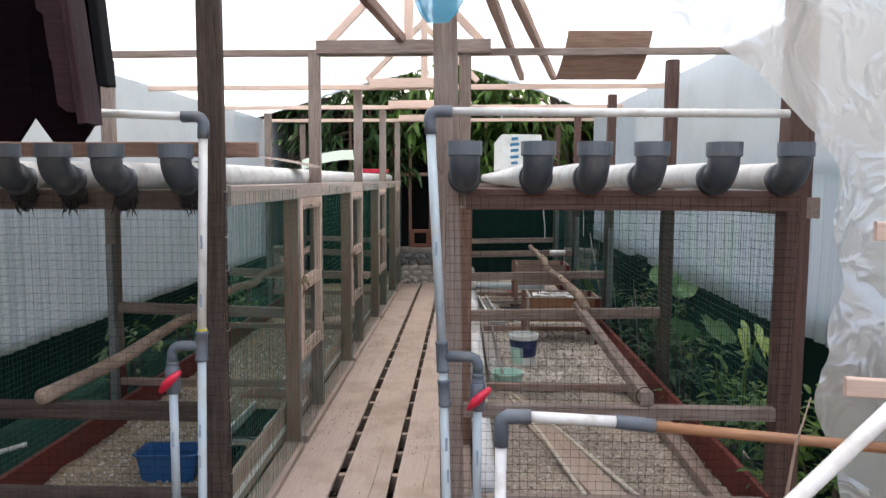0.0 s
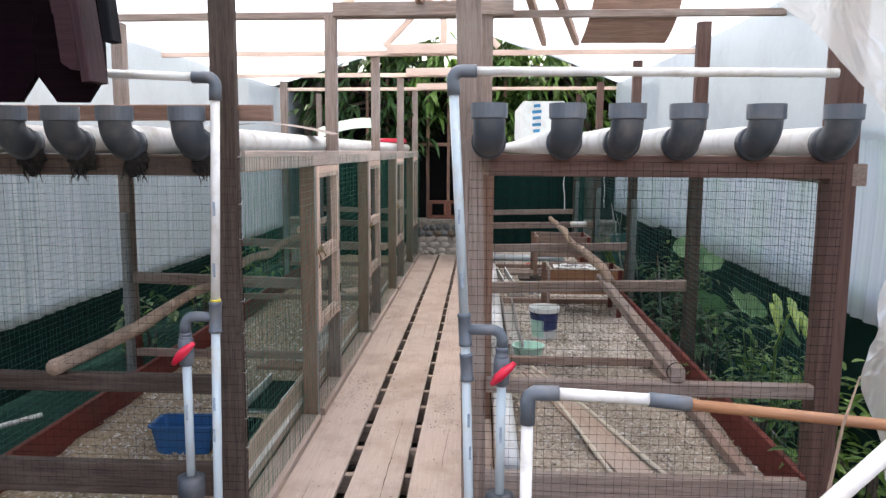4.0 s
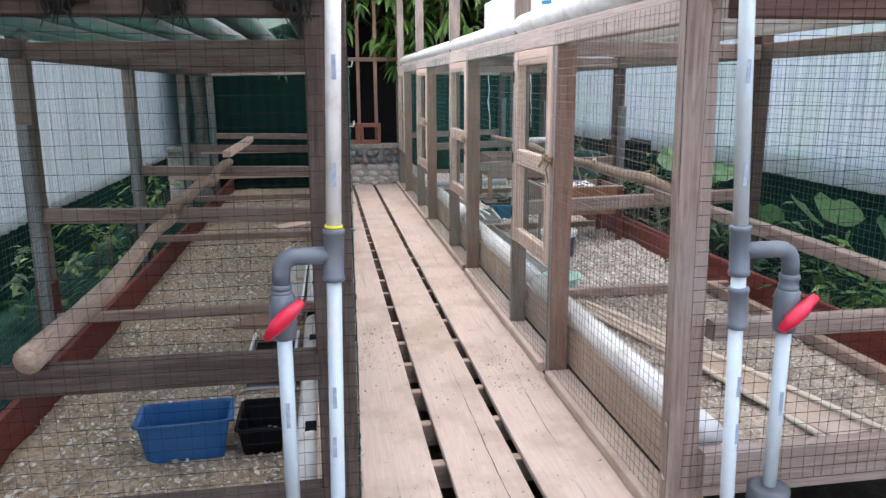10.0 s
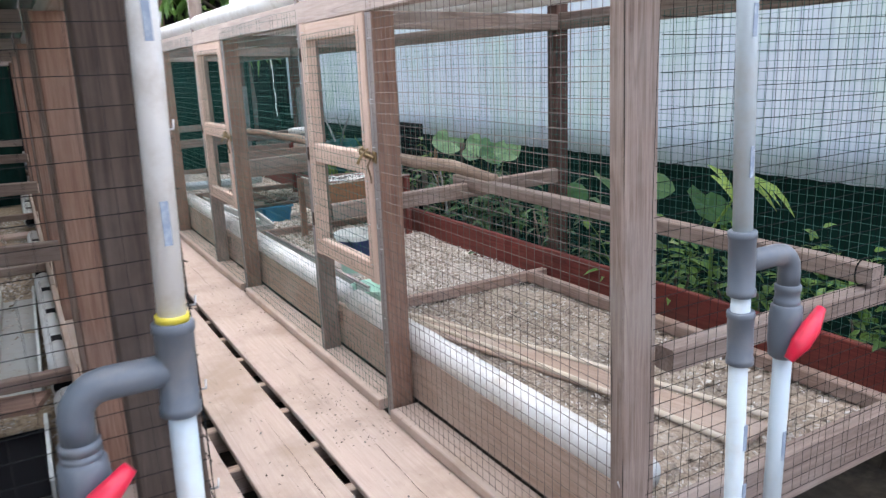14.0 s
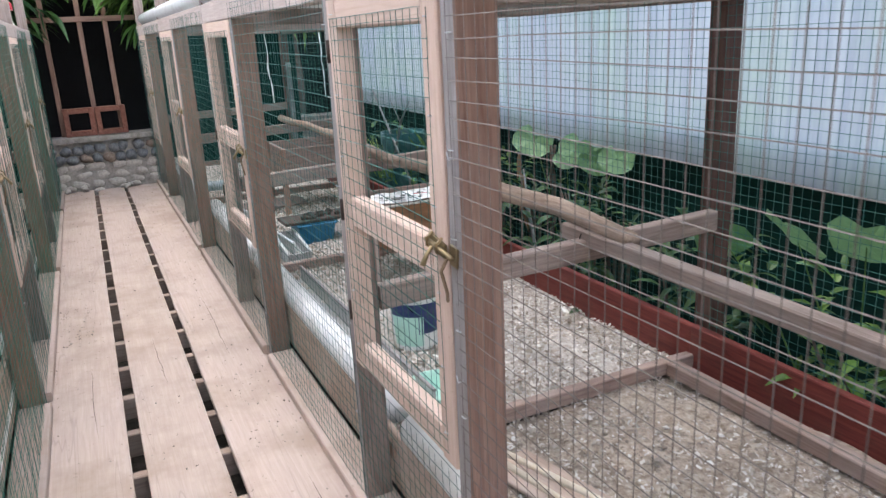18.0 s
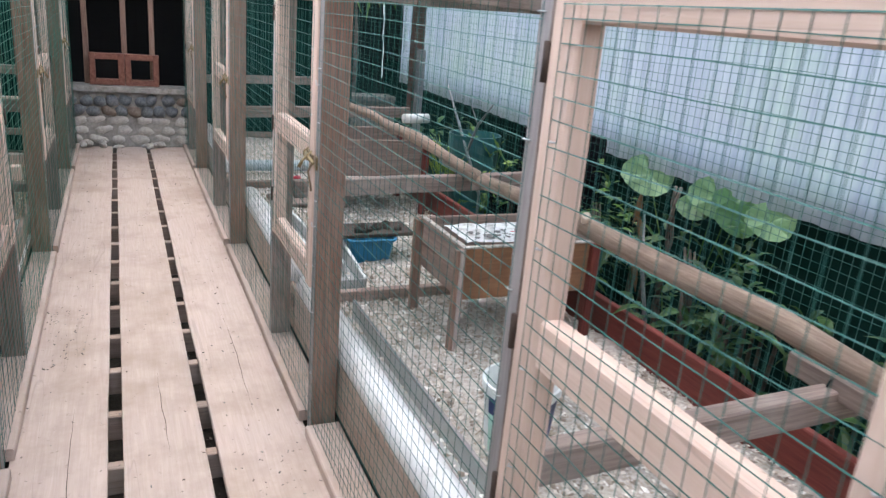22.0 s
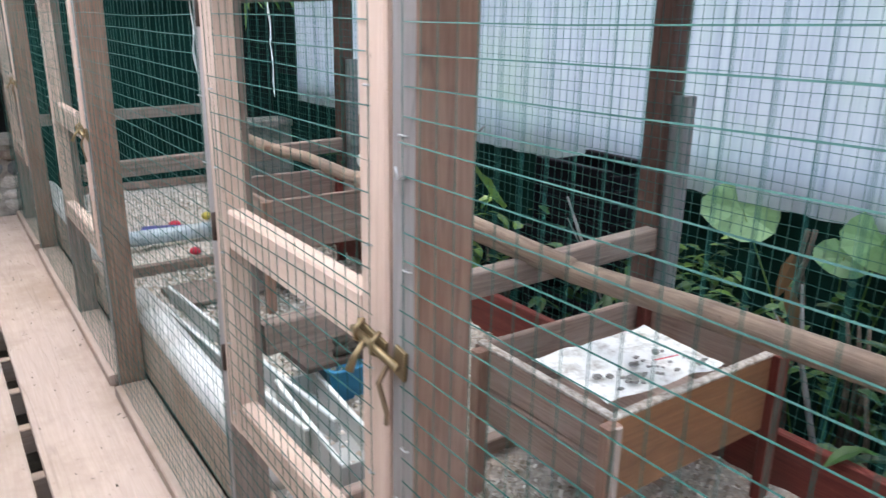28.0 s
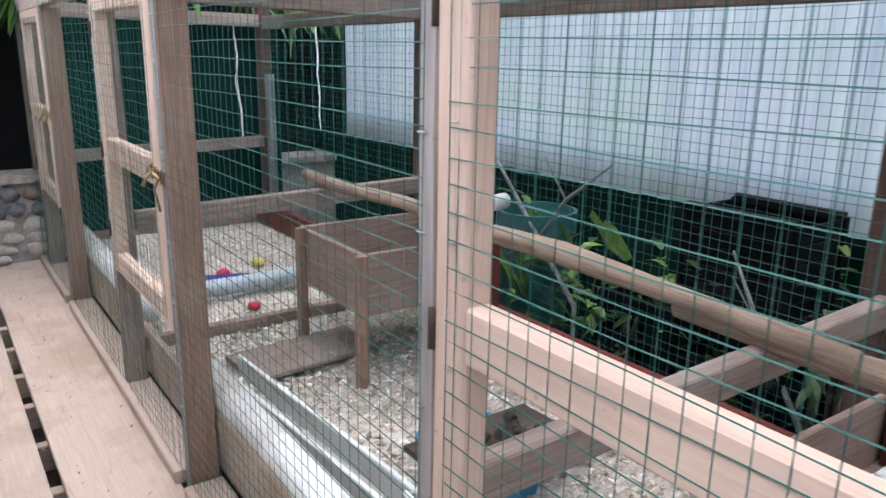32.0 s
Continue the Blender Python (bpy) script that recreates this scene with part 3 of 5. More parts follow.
def pen_front(side):
    s = side
    f = thing("front_fence", (s * 1.1, YF, 0), "dark timber pen front with wire mesh between rails", "fence", "front fences")
    xo = 1.765 if s > 0 else -2.05
    xt, xu = (0.408, 0.462) if s > 0 else (-0.495, -0.50)
    yp = 2.807 if s > 0 else 2.765
    # left front timbers get a darker wood than the right ones
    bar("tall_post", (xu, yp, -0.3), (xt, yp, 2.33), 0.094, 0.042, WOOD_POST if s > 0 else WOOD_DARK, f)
    lean = Vector((xt - xu, 0, 2.63)).normalized()
    xf = s * 0.047
    wires("wire_mesh", (xu - xf - s * 0.003, yp - 0.018, -0.05), (0, 1, 0), lean, 0.035, 1.55, 0.0333, 0.0012, WIRE_GREY, f)
    for k in range(9):
        z = 0.15 + 0.17 * k + random.uniform(-0.05, 0.05)
        tube("nail", [(xu - xf, yp - 0.01, z), (xu - xf - s * 0.014, yp - 0.012, z), (xu - xf - s * 0.016, yp - 0.008, z + 0.012)], 0.0018, STEEL, f, "bent steel nail", sides=6)
    xi = -0.505 if s < 0 else 0.495
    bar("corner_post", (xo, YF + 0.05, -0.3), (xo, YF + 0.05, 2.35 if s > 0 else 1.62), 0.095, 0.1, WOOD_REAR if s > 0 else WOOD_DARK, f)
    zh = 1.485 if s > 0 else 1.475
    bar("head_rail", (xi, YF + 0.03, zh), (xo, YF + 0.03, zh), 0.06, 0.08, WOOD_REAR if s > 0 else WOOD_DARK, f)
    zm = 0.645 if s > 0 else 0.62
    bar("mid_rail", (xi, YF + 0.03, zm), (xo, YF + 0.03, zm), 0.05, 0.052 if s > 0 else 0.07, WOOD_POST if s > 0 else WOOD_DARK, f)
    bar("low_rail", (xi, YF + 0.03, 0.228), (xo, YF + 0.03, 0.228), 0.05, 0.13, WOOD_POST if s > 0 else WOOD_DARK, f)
    a, c = sorted((0.42 if s > 0 else -0.45, xo))
    wires("wire_mesh", (a, YF - 0.004, 0.2), (1, 0, 0), (0, 0, 1), c - a, 1.3, 0.0333, 0.00085 if s > 0 else 0.0007, WIRE_GREY, f, upright=0.75 if s > 0 else 0.6)
    return f


for s in (-1, 1):
    pen_frame(s)
    pen_front(s)

for s, ya, yb, mat in ((-1, YF + 0.06, 10.7, LITTER_BROWN), (1, YF + 0.06, 4.72, LITTER_MID), (1, 4.74, 10.7, LITTER)):
    xo = 1.71 if s > 0 else -1.66
    x0, x1 = sorted((s * (XW + 0.12), xo))
    sheet("litter", (x0, ya, ZL if s > 0 else 0.0), (1, 0, 0), (0, 1, 0), x1 - x0, yb - ya, 40, int((yb - ya) * 25),
          lambda a, b: 0.022 * noise.noise(Vector((a * 4, b * 4, s))) + 0.013 * noise.noise(Vector((a * 15, b * 15, s))),
          mat, None, "deep litter of husks, shell grit and droppings", "structure")
# perches
p = thing("perch", (1.21, YF, 0.70), "square weathered timber perch across the rails", "perch", "perches")
bar("beam", (1.215, YF, 0.705), (1.255, 4.85, 0.715), 0.05, 0.05, WOOD_POST, p)
for y in (2.78, 4.74):
    tube("tie", arc((1.217 + 0.02 * (y - YF), y, 0.706), (1, 0, 0), (0, 0, 1), 0.037, 0, 6.28, 12), 0.002, WIRE_GREY, p, "twisted wire tie", sides=5)


STUB = wood("pale_cut_branch", (0.40, 0.30, 0.23), (0.58, 0.47, 0.38), (0.3, 0.22, 0.17), 0.4)


def branch(pts, r, label):
    b = thing("perch", pts[0], label, "perch", "perches")
    path, rad = [], []
    for (a, c) in zip(pts, pts[1:]):
        for i in range(6):
            q = Vector(a).lerp(Vector(c), i / 6)
            k = Vector((noise.noise(q * 2.1), 0, noise.noise(q * 2.7 + Vector((5, 5, 5))))) * 0.032
            path.append(q + k)
            rad.append(r * (1 + 0.3 * noise.noise(q * 5)))
    path.append(Vector(pts[-1])), rad.append(r * 0.9)
    tube("branch", path, rad, WOOD_BRANCH, b, sides=12)
    for i in range(3, len(path) - 2, 4):
        d = Vector((random.uniform(-1, 1), -0.4, random.uniform(0.0, 1))).normalized()
        tube("branch_stub", [path[i], path[i] + d * (r + 0.022), path[i] + d * (r + 0.023)], [r * 0.62, r * 0.45, r * 0.40], STUB, b, "pale sawn-off side branch", sides=10)
    return b


branch([(1.27, 4.55, 0.76), (1.28, 6.9, 0.735)], 0.033, "crooked peeled branch perch lying over the cross rails")
branch([(1.26, 6.5, 0.755), (1.30, 8.9, 0.745)], 0.03, "crooked peeled branch perch lying over the cross rails")
branch([(-1.17, 2.70, 0.68), (-1.24, 4.95, 0.70)], 0.032, "crooked peeled branch perch lying over the cross rails")
branch([(-1.22, 4.6, 0.75), (-1.22, 6.8, 0.73)], 0.032, "crooked peeled branch perch lying over the cross rails")

# ---- end wall ----
endw = thing("wall_end", (0, 11.0, -0.3), "low rubble stone wall under dark timber lattice", "wall", kind="structure")
part("core", bm_box(5.0, 0.25, 0.78, 0.01), STONE_MORTAR, endw, "", along((-2.5, 11.08, 0.09), (2.5, 11.08, 0.09)))
bar("cap", (-2.5, 11.06, 0.50), (2.5, 11.06, 0.50), 0.28, 0.05, STONE_MORTAR, endw)
# plain boards whose black paint gives the room its darkness
room = thing("wall_room", (0, 12.0, 0), "room behind the timber lattice, its darkness painted near-black", "wall", kind="structure")
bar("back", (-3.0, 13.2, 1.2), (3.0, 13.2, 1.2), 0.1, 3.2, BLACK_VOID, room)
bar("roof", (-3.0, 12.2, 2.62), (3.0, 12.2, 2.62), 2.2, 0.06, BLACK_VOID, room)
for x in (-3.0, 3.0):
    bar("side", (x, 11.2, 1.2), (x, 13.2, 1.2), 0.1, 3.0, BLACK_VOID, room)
lat = thing("lattice", (0, 11.12, 0.5), "dark stained timber lattice in front of an unlit room", "lattice")
for x in (-0.62, -0.34, -0.03, 0.2, 0.5, 0.8, -0.95, -1.25, 1.1):
    bar("mullion", (x, 11.14, 0.5), (x, 11.14, 2.6), 0.045, 0.04, WOOD_RAFTER, lat)
bar("rail", (-2.4, 11.13, 1.63), (2.4, 11.13, 1.63), 0.06, 0.05, WOOD_RAFTER, lat)
for x in (-0.178, 0.107):
    b = thing("vent_brick", (x, 11.05, 0.53), "terracotta ventilation brick standing on the stone wall", "brick", "vent bricks")
    for dx in (-0.115, 0.115):
        bar("side", (x + dx, 11.05, 0.53), (x + dx, 11.05, 0.80), 0.05, 0.09, BRICK, b)
    for dz in (0.555, 0.775):
        bar("web", (x - 0.09, 11.05, dz), (x + 0.09, 11.05, dz), 0.09, 0.05, BRICK, b)

# ---- roof and sheets ----
roof = thing("roof", (0, 4, 2.4), "translucent white plastic film roof on rough timber", "roof", kind="structure")
for s, x0 in ((-1, -2.6), (1, 2.6)):
    xr = 0.25
    u = Vector((xr - x0, 0, 0.85))
    sheet("film", (x0, 1.0, 2.42), u.normalized(), (0, 1, 0), u.length, 9.7, 30, 86, lambda a, b: 0.03 * noise.noise(Vector((a * 1.2, b * 2.0, s))), FILM_ROOF, roof)
frame_ob = thing("roof_frame", (0, 4.8, 2.35), "rough sawn roof beams and rafters", "frame")
bar("beam", (-0.52, YF, 2.365), (0.75, YF, 2.375), 0.05, 0.08, WOOD_POST, frame_ob)
bar("beam", (-2.5, YF + 0.05, 2.33), (-0.45, YF + 0.05, 2.36), 0.045, 0.06, WOOD_RAFTER, frame_ob)
bar("beam", (0.7, YF + 0.05, 2.375), (2.6, YF + 0.05, 2.38), 0.045, 0.06, WOOD_POST, frame_ob)
for y, xa, xc, z, mat in ((4.76, -0.47, 0.65, 2.40, WOOD_POST), (6.64, -0.37, 0.38, 2.41, WOOD_NEW), (8.6, -0.4, 0.4, 2.42, WOOD_NEW), (10.5, -0.45, 0.45, 2.42, WOOD_NEW)):
    bar("beam", (xa, y - 0.05, z), (xc, y - 0.05, z + 0.01), 0.04, 0.085, mat, frame_ob)
    bar("purlin", (-2.4, y, z - 0.04), (2.35, y, z - 0.01), 0.04, 0.045, mat, frame_ob)
bar("king_post", (0.033, YF + 0.01, 2.40), (0.033, YF + 0.01, 3.15), 0.045, 0.04, WOOD_NEW, frame_ob)


def folds(seed):
    return lambda a, b: 0.012 * math.sin(a * 42 + 3 * noise.noise(Vector((a * 2, seed, 0)))) + 0.03 * noise.noise(Vector((a * 1.1, b * 0.9, seed)))


def soft_folds(seed):
    return lambda a, b: 0.03 * noise.noise(Vector((a * 0.9, b * 0.8, seed))) + 0.004 * noise.noise(Vector((a * 5, b * 1.5, seed)))


# west sheet is coloured darker for the weaker light behind it
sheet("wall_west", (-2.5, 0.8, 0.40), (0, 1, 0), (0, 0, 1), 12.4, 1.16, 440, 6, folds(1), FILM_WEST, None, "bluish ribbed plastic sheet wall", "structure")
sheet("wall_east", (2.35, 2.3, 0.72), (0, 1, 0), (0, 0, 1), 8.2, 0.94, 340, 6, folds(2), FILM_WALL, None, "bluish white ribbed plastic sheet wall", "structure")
# the west wall's sky-lit upper part is this sheet's paler colour
sheet("wall_west_upper", (-2.46, 0.8, 1.50), (0, 1, 0), (0, 0, 1), 12.4, 0.92, 60, 8, soft_folds(11), FILM_UPPER, None, "smooth pale plastic film above the ribbed sheet", "structure")
sheet("wall_east_upper", (2.31, 2.3, 1.60), (0, 1, 0), (0, 0, 1), 8.2, 0.87, 60, 8, soft_folds(12), FILM_UPPER, None, "smooth pale plastic film above the ribbed sheet", "structure")
sheet("net_west", (-2.55, 0.8, -0.32), (0, 1, 0), (0, 0, 1), 10, 0.8, 40, 4, folds(3), NET, None, "dark green shade net along the foot of the wall", "structure")
sheet("net_east", (2.45, 2.3, -0.32), (0, 1, 0), (0, 0, 1), 9, 1.2, 40, 4, folds(4), NET, None, "dark green shade net along the foot of the wall", "structure")
for s in (-1, 1):
    x0, x1 = sorted((s * 0.55, s * 1.95))
    sheet("net_end_" + ("west" if s < 0 else "east"), (x0, 10.75, 0.0), (1, 0, 0), (0, 0, 1), x1 - x0, 1.5, 30, 10, folds(5), NET, None, "dark green shade net closing the last pen", "structure")

sheet("net_top_west", (-1.9, 2.86, 1.505), (1, 0, 0), (0, 1, 0), 1.42, 7.4, 12, 50, lambda a, b: 0.008 * noise.noise(Vector((a * 5, b * 5, 6))), NET_THIN, None, "dark green net stretched over the tops of the pens", "structure")

# ---- front pipework ----
def elbow_cup(x, y, z, lean=0.0):
    e = thing("pipe_elbow", (x, y, z - 0.15), "dark grey PVC elbow opening upward as a planting cup", "pipe elbow", "planting cups")
    body = [Vector((x, y, z - 0.04))]
    for i in range(9):
        a = math.pi / 2 * i / 8
        body.append(Vector((x + lean * 0.09 * (1 - math.cos(a)), y + 0.09 * (1 - math.cos(a)), z - 0.055 - 0.075 * math.sin(a))))
    tube("bend", body, 0.056, PVC_GREY, e, sides=20)
    bm = bmesh.new()
    prof = [(0.054, -0.055), (0.064, -0.05), (0.065, 0.0), (0.058, 0.0), (0.057, -0.04)]
    rings = [[bm.verts.new((r * math.cos(2 * math.pi * k / 24), r * math.sin(2 * math.pi * k / 24), h)) for k in range(24)] for r, h in prof]
    for a, c2 in zip(rings, rings[1:]):
        for k in range(24):
            bm.faces.new((a[k], a[(k + 1) % 24], c2[(k + 1) % 24], c2[k]))
    bm.faces.new(rings[-1])
    part("socket", bm, PVC_GREY2, e, "", Matrix.Translation((x, y, z)), smooth=False)
    end = body[-1]
    d = (body[-1] - body[-2]).normalized()
    tube("collar", [end - d * 0.02, end + d * 0.03], 0.063, PVC_GREY, e, sides=20)
    return e


RIGHT_CUPS, LEFT_CUPS = (0.49, 0.76, 0.965, 1.172, 1.433, 1.69), (-0.583, -0.845, -1.045, -1.24, -1.46, -1.68, -1.90)
for x in RIGHT_CUPS:
    elbow_cup(x, 2.62, 1.70)
for x in LEFT_CUPS:
    elbow_cup(x, 2.62, 1.685)
for xs_, z, ye in ((RIGHT_CUPS, 1.578, 10.2), (LEFT_CUPS, 1.57, 10.3)):
    for x in xs_:
        hp = thing("growing_pipe", (x, 6, z - 0.055), "long white PVC pipe lying along the tops of the pens", "pipe", "growing pipes")
        tube("pipe", [(x, 2.70, z), (x + 0.01, 6, z - 0.004), (x, ye, z)], 0.053, PVC_WHITE, hp, sides=20)
for s in (-1, 1):
    for a, c in ((2.9, 4.66), (4.80, 6.62), (6.76, 8.12), (8.85, 10.4)):
        tp = thing("feed_pipe", (s * 0.59, a, 0.21), "white PVC feeder pipe lying behind the kick board", "feed pipe", "feed pipes")
        tube("pipe", [(s * 0.59, a, 0.265 if s > 0 else 0.11), (s * 0.59, c, 0.265 if s > 0 else 0.11)], 0.05, PVC_WHITE, tp, sides=20)
        q = a + 0.45
        while s < 0 and q < c - 0.2:
            bar("feed_hole", (s * 0.588, q, 0.1575), (s * 0.588, q + 0.07, 0.1575), 0.042, 0.008, BLACK_TRIM, tp, "dark cut feeding hole", bevel=0.002, wob=0)
            q += 0.46
        if s < 0:
            tube("bore", [(s * 0.59, a - 0.002, 0.265 if s > 0 else 0.11), (s * 0.59, a + 0.01, 0.265 if s > 0 else 0.11)], 0.042, BLACK_TRIM, tp, "dark open pipe end", sides=20)


def fitting(name, a, c, r, mat, parent, label=""):
    """A straight socket with a lip at each end."""
    a, c = Vector(a), Vector(c)
    d = (c - a).normalized()
    pts = [a, a + d * 0.002, a + d * 0.012, a + d * 0.014, c - d * 0.014, c - d * 0.012, c - d * 0.002, c]
    return tube(name, pts, [r * 0.95, r * 1.08, r * 1.08, r, r, r * 1.08, r * 1.08, r * 0.95], mat, parent, label, sides=18)


def standpipe(s, y, x0, x1, ztop, zt, vx, vz):
    sp = thing("standpipe", (x1, y, -0.3), "leaning bluish PVC standpipe with grey fittings and red valve", "pipe", "standpipes")

    def xz(z):
        return x0 + (x1 - x0) * (ztop - z) / (ztop - 0.2)

    def at(z):
        return (xz(z), y, z)
    tube("riser", [at(ztop - 0.03), at(zt + 0.03)], 0.0165, PVC_WHITE if s < 0 else PVC_BLUE, sp)
    tube("lower_riser", [at(zt - 0.03), (x1, y, -0.3)], 0.0165, PVC_BLUE, sp)
    for z in (zt - 0.30, zt - 0.42, zt + 0.42, zt + 0.20):
        p = Vector(at(z))
        bar("print_mark", p + Vector((0, -0.0163, 0)), p + Vector((0, -0.0163, -0.05)), 0.009, 0.002, NAVY_MARK, sp, "dark print mark", bevel=0.0005, wob=0)
    tube("elbow", [at(ztop - 0.08), at(ztop - 0.045)] + [(xz(ztop) + s * 0.03 * (1 - math.cos(a)), y, ztop - 0.03 + 0.03 * math.sin(a)) for a in (0, 0.4, 0.8, 1.2, 1.57)] + [(xz(ztop) + s * 0.08, y, ztop)], 0.0215, PVC_GREY2, sp, "grey PVC elbow")
    fitting("tee", at(zt + 0.058), at(zt - 0.058), 0.0225, PVC_GREY2, sp, "grey PVC tee")
    if s < 0:
        tube("tape", [at(zt + 0.058), at(zt + 0.066)], 0.0195, YELLOW, sp, "yellow tape ring", sides=16)
    if s > 0:
        fitting("coupling", at(zt - 0.085), at(zt - 0.185), 0.022, PVC_GREY2, sp, "grey PVC coupling")
    bend = [(vx - s * 0.035 + s * 0.035 * math.cos(a), y, zt - 0.035 + 0.035 * math.sin(a)) for a in (1.57, 1.2, 0.8, 0.4, 0.0)]
    tube("branch", [(xz(zt), y, zt)] + bend + [(vx, y, zt - 0.06)], 0.0195, PVC_GREY2, sp, "grey PVC elbow", sides=16)
    v = fitting("valve", (vx, y, zt - 0.06), (vx, y, vz + 0.045), 0.0215, PVC_GREY2, sp, "grey PVC union")
    tube("valve_body", [(vx, y, vz + 0.05), (vx, y, vz + 0.045), (vx, y, vz + 0.02), (vx, y, vz - 0.02), (vx, y, vz - 0.05), (vx, y, vz - 0.055)], [0.022, 0.027, 0.029, 0.029, 0.026, 0.02], PVC_GREY2, v, "grey PVC ball valve", sides=18)
    tube("handle", [(vx - 0.035, y - 0.036, vz - 0.04), (vx - 0.012, y - 0.042, vz - 0.012), (vx + 0.01, y - 0.043, vz + 0.01), (vx + 0.045, y - 0.038, vz + 0.04)], [0.009, 0.017, 0.017, 0.009], RED, v, "red valve handle", sides=12)
    tube("drain", [(vx, y, vz - 0.04), (vx, y, 0.28)], 0.0165, PVC_BLUE, sp)
    bar("print_mark", (vx, y - 0.0163, vz - 0.2), (vx, y - 0.0163, vz - 0.26), 0.009, 0.002, NAVY_MARK, sp, "dark print mark", bevel=0.0005, wob=0)
    tube("drain_socket", [(vx, y, 0.32), (vx, y, 0.315), (vx, y, 0.24), (vx, y, 0.235), (vx, y, 0.10)], [0.03, 0.05, 0.05, 0.045, 0.045], PVC_GREY, sp, "dark grey PVC socket", sides=20)
    return sp


NAVY_MARK = plastic("faint_navy_print", (0.22, 0.28, 0.36), 0.4, (0.45, 0.5, 0.55), 0.9, 60.0)
standpipe(-1, 2.60, -0.468, -0.52, 1.785, 0.93, -0.61, 0.80)
standpipe(1, 2.53, 0.365, 0.455, 1.80, 0.918, 0.545, 0.772)
sp = thing("spray_pipe", (1.1, 2.62, 1.79), "thin greyish white PVC pipe over the cups", "pipe", "spray pipes")
for x in (0.62, 1.12, 1.5):
    tube("drip", [(x, 2.53, 1.785), (x, 2.53, 1.775)], [0.004, 0.002], PVC_WHITE, sp, "", sides=6)
tube("pipe", [(0.43, 2.53, 1.80), (1.62, 2.53, 1.795)], 0.015, PVC_WHITE, sp)
sp = thing("spray_pipe", (-0.7, 2.62, 1.79), "thin greyish white PVC pipe over the cups", "pipe", "spray pipes")
tube("pipe", [(-0.53, 2.60, 1.785), (-0.98, 2.60, 1.802)], 0.015, PVC_WHITE, sp)
gp = thing("gate_pipe", (0.62, 2.08, -0.3), "white PVC stand with grey elbow holding a brown stick", "pipe")
tube("upright", [(0.61, 2.11, -0.32), (0.61, 2.11, 0.78)], 0.018, PVC_WHITE, gp)
tube("elbow", [(0.61, 2.11, 0.74), (0.61, 2.11, 0.81), (0.615, 2.11, 0.825), (0.63, 2.11, 0.835), (0.70, 2.11, 0.835)], 0.023, PVC_GREY2, gp)
tube("crosspiece", [(0.68, 2.11, 0.835), (0.98, 2.11, 0.822)], 0.018, PVC_WHITE, gp)
tube("coupling", [(0.96, 2.11, 0.823), (1.08, 2.11, 0.812)], 0.022, PVC_GREY2, gp)
tube("stick", [(1.06, 2.11, 0.812), (2.4, 2.11, 0.70)], 0.017, WOOD_ORANGE, gp, "brown varnished stick")



# ---- foliage ----
def add_leaf(bm, base, d, up, length, width, droop=0.5, segs=3):
    """A pointed blade with a fold along its rib and a drooping tip."""
    d, up = Vector(d).normalized(), Vector(up)
    side = d.cross(up).normalized()
    up = side.cross(d).normalized()
    prev = None
    for i in range(segs + 1):
        t = i / segs
        w = width * 0.5 * (math.sin(math.pi * (0.08 + 0.92 * t) ** 0.8) if i < segs else 0.02)
        c = Vector(base) + d * (length * t) - Vector((0, 0, 1)) * (droop * length * t * t)
        row = [bm.verts.new(c - side * w + up * w * 0.25), bm.verts.new(c), bm.verts.new(c + side * w + up * w * 0.25)]
        if prev:
            for k in (0, 1):
                bm.faces.new((prev[k], prev[k + 1], row[k + 1], row[k]))
        prev = row


def add_round_leaf(bm, c, r, tilt, turn):
    m = Matrix.Translation(c) @ Matrix.Rotation(turn, 4, "Z") @ Matrix.Rotation(tilt, 4, "X")
    mid = bm.verts.new(m @ Vector((0, 0, -0.12 * r)))
    n = 14
    ring = []
    for k in range(n):
        a = 2 * math.pi * k / n
        q = r * (0.55 if k == 0 else 1.0 + 0.08 * math.sin(3 * a))
        ring.append(bm.verts.new(m @ Vector((q * math.sin(a), q * math.cos(a) * 0.9, 0.05 * r * math.sin(5 * a)))))
    for k in range(n):
        bm.faces.new((mid, ring[k], ring[(k + 1) % n]))


rng = random.Random(7)


def spray(bm, base, d, n, length, width, droop):
    """A twig with leaves on both sides."""
    d = Vector(d).normalized()
    for i in range(n):
        q = Vector(base) + d * (0.05 + 0.30 * i / n)
        e = (d + Vector((rng.uniform(-1, 1), rng.uniform(-1, 1), rng.uniform(-0.6, 0.3)))).normalized()
        add_leaf(bm, q, e, (rng.uniform(-0.3, 0.3), rng.uniform(-0.3, 0.3), 1), length * rng.uniform(0.7, 1.2), width * rng.uniform(0.8, 1.2), droop)


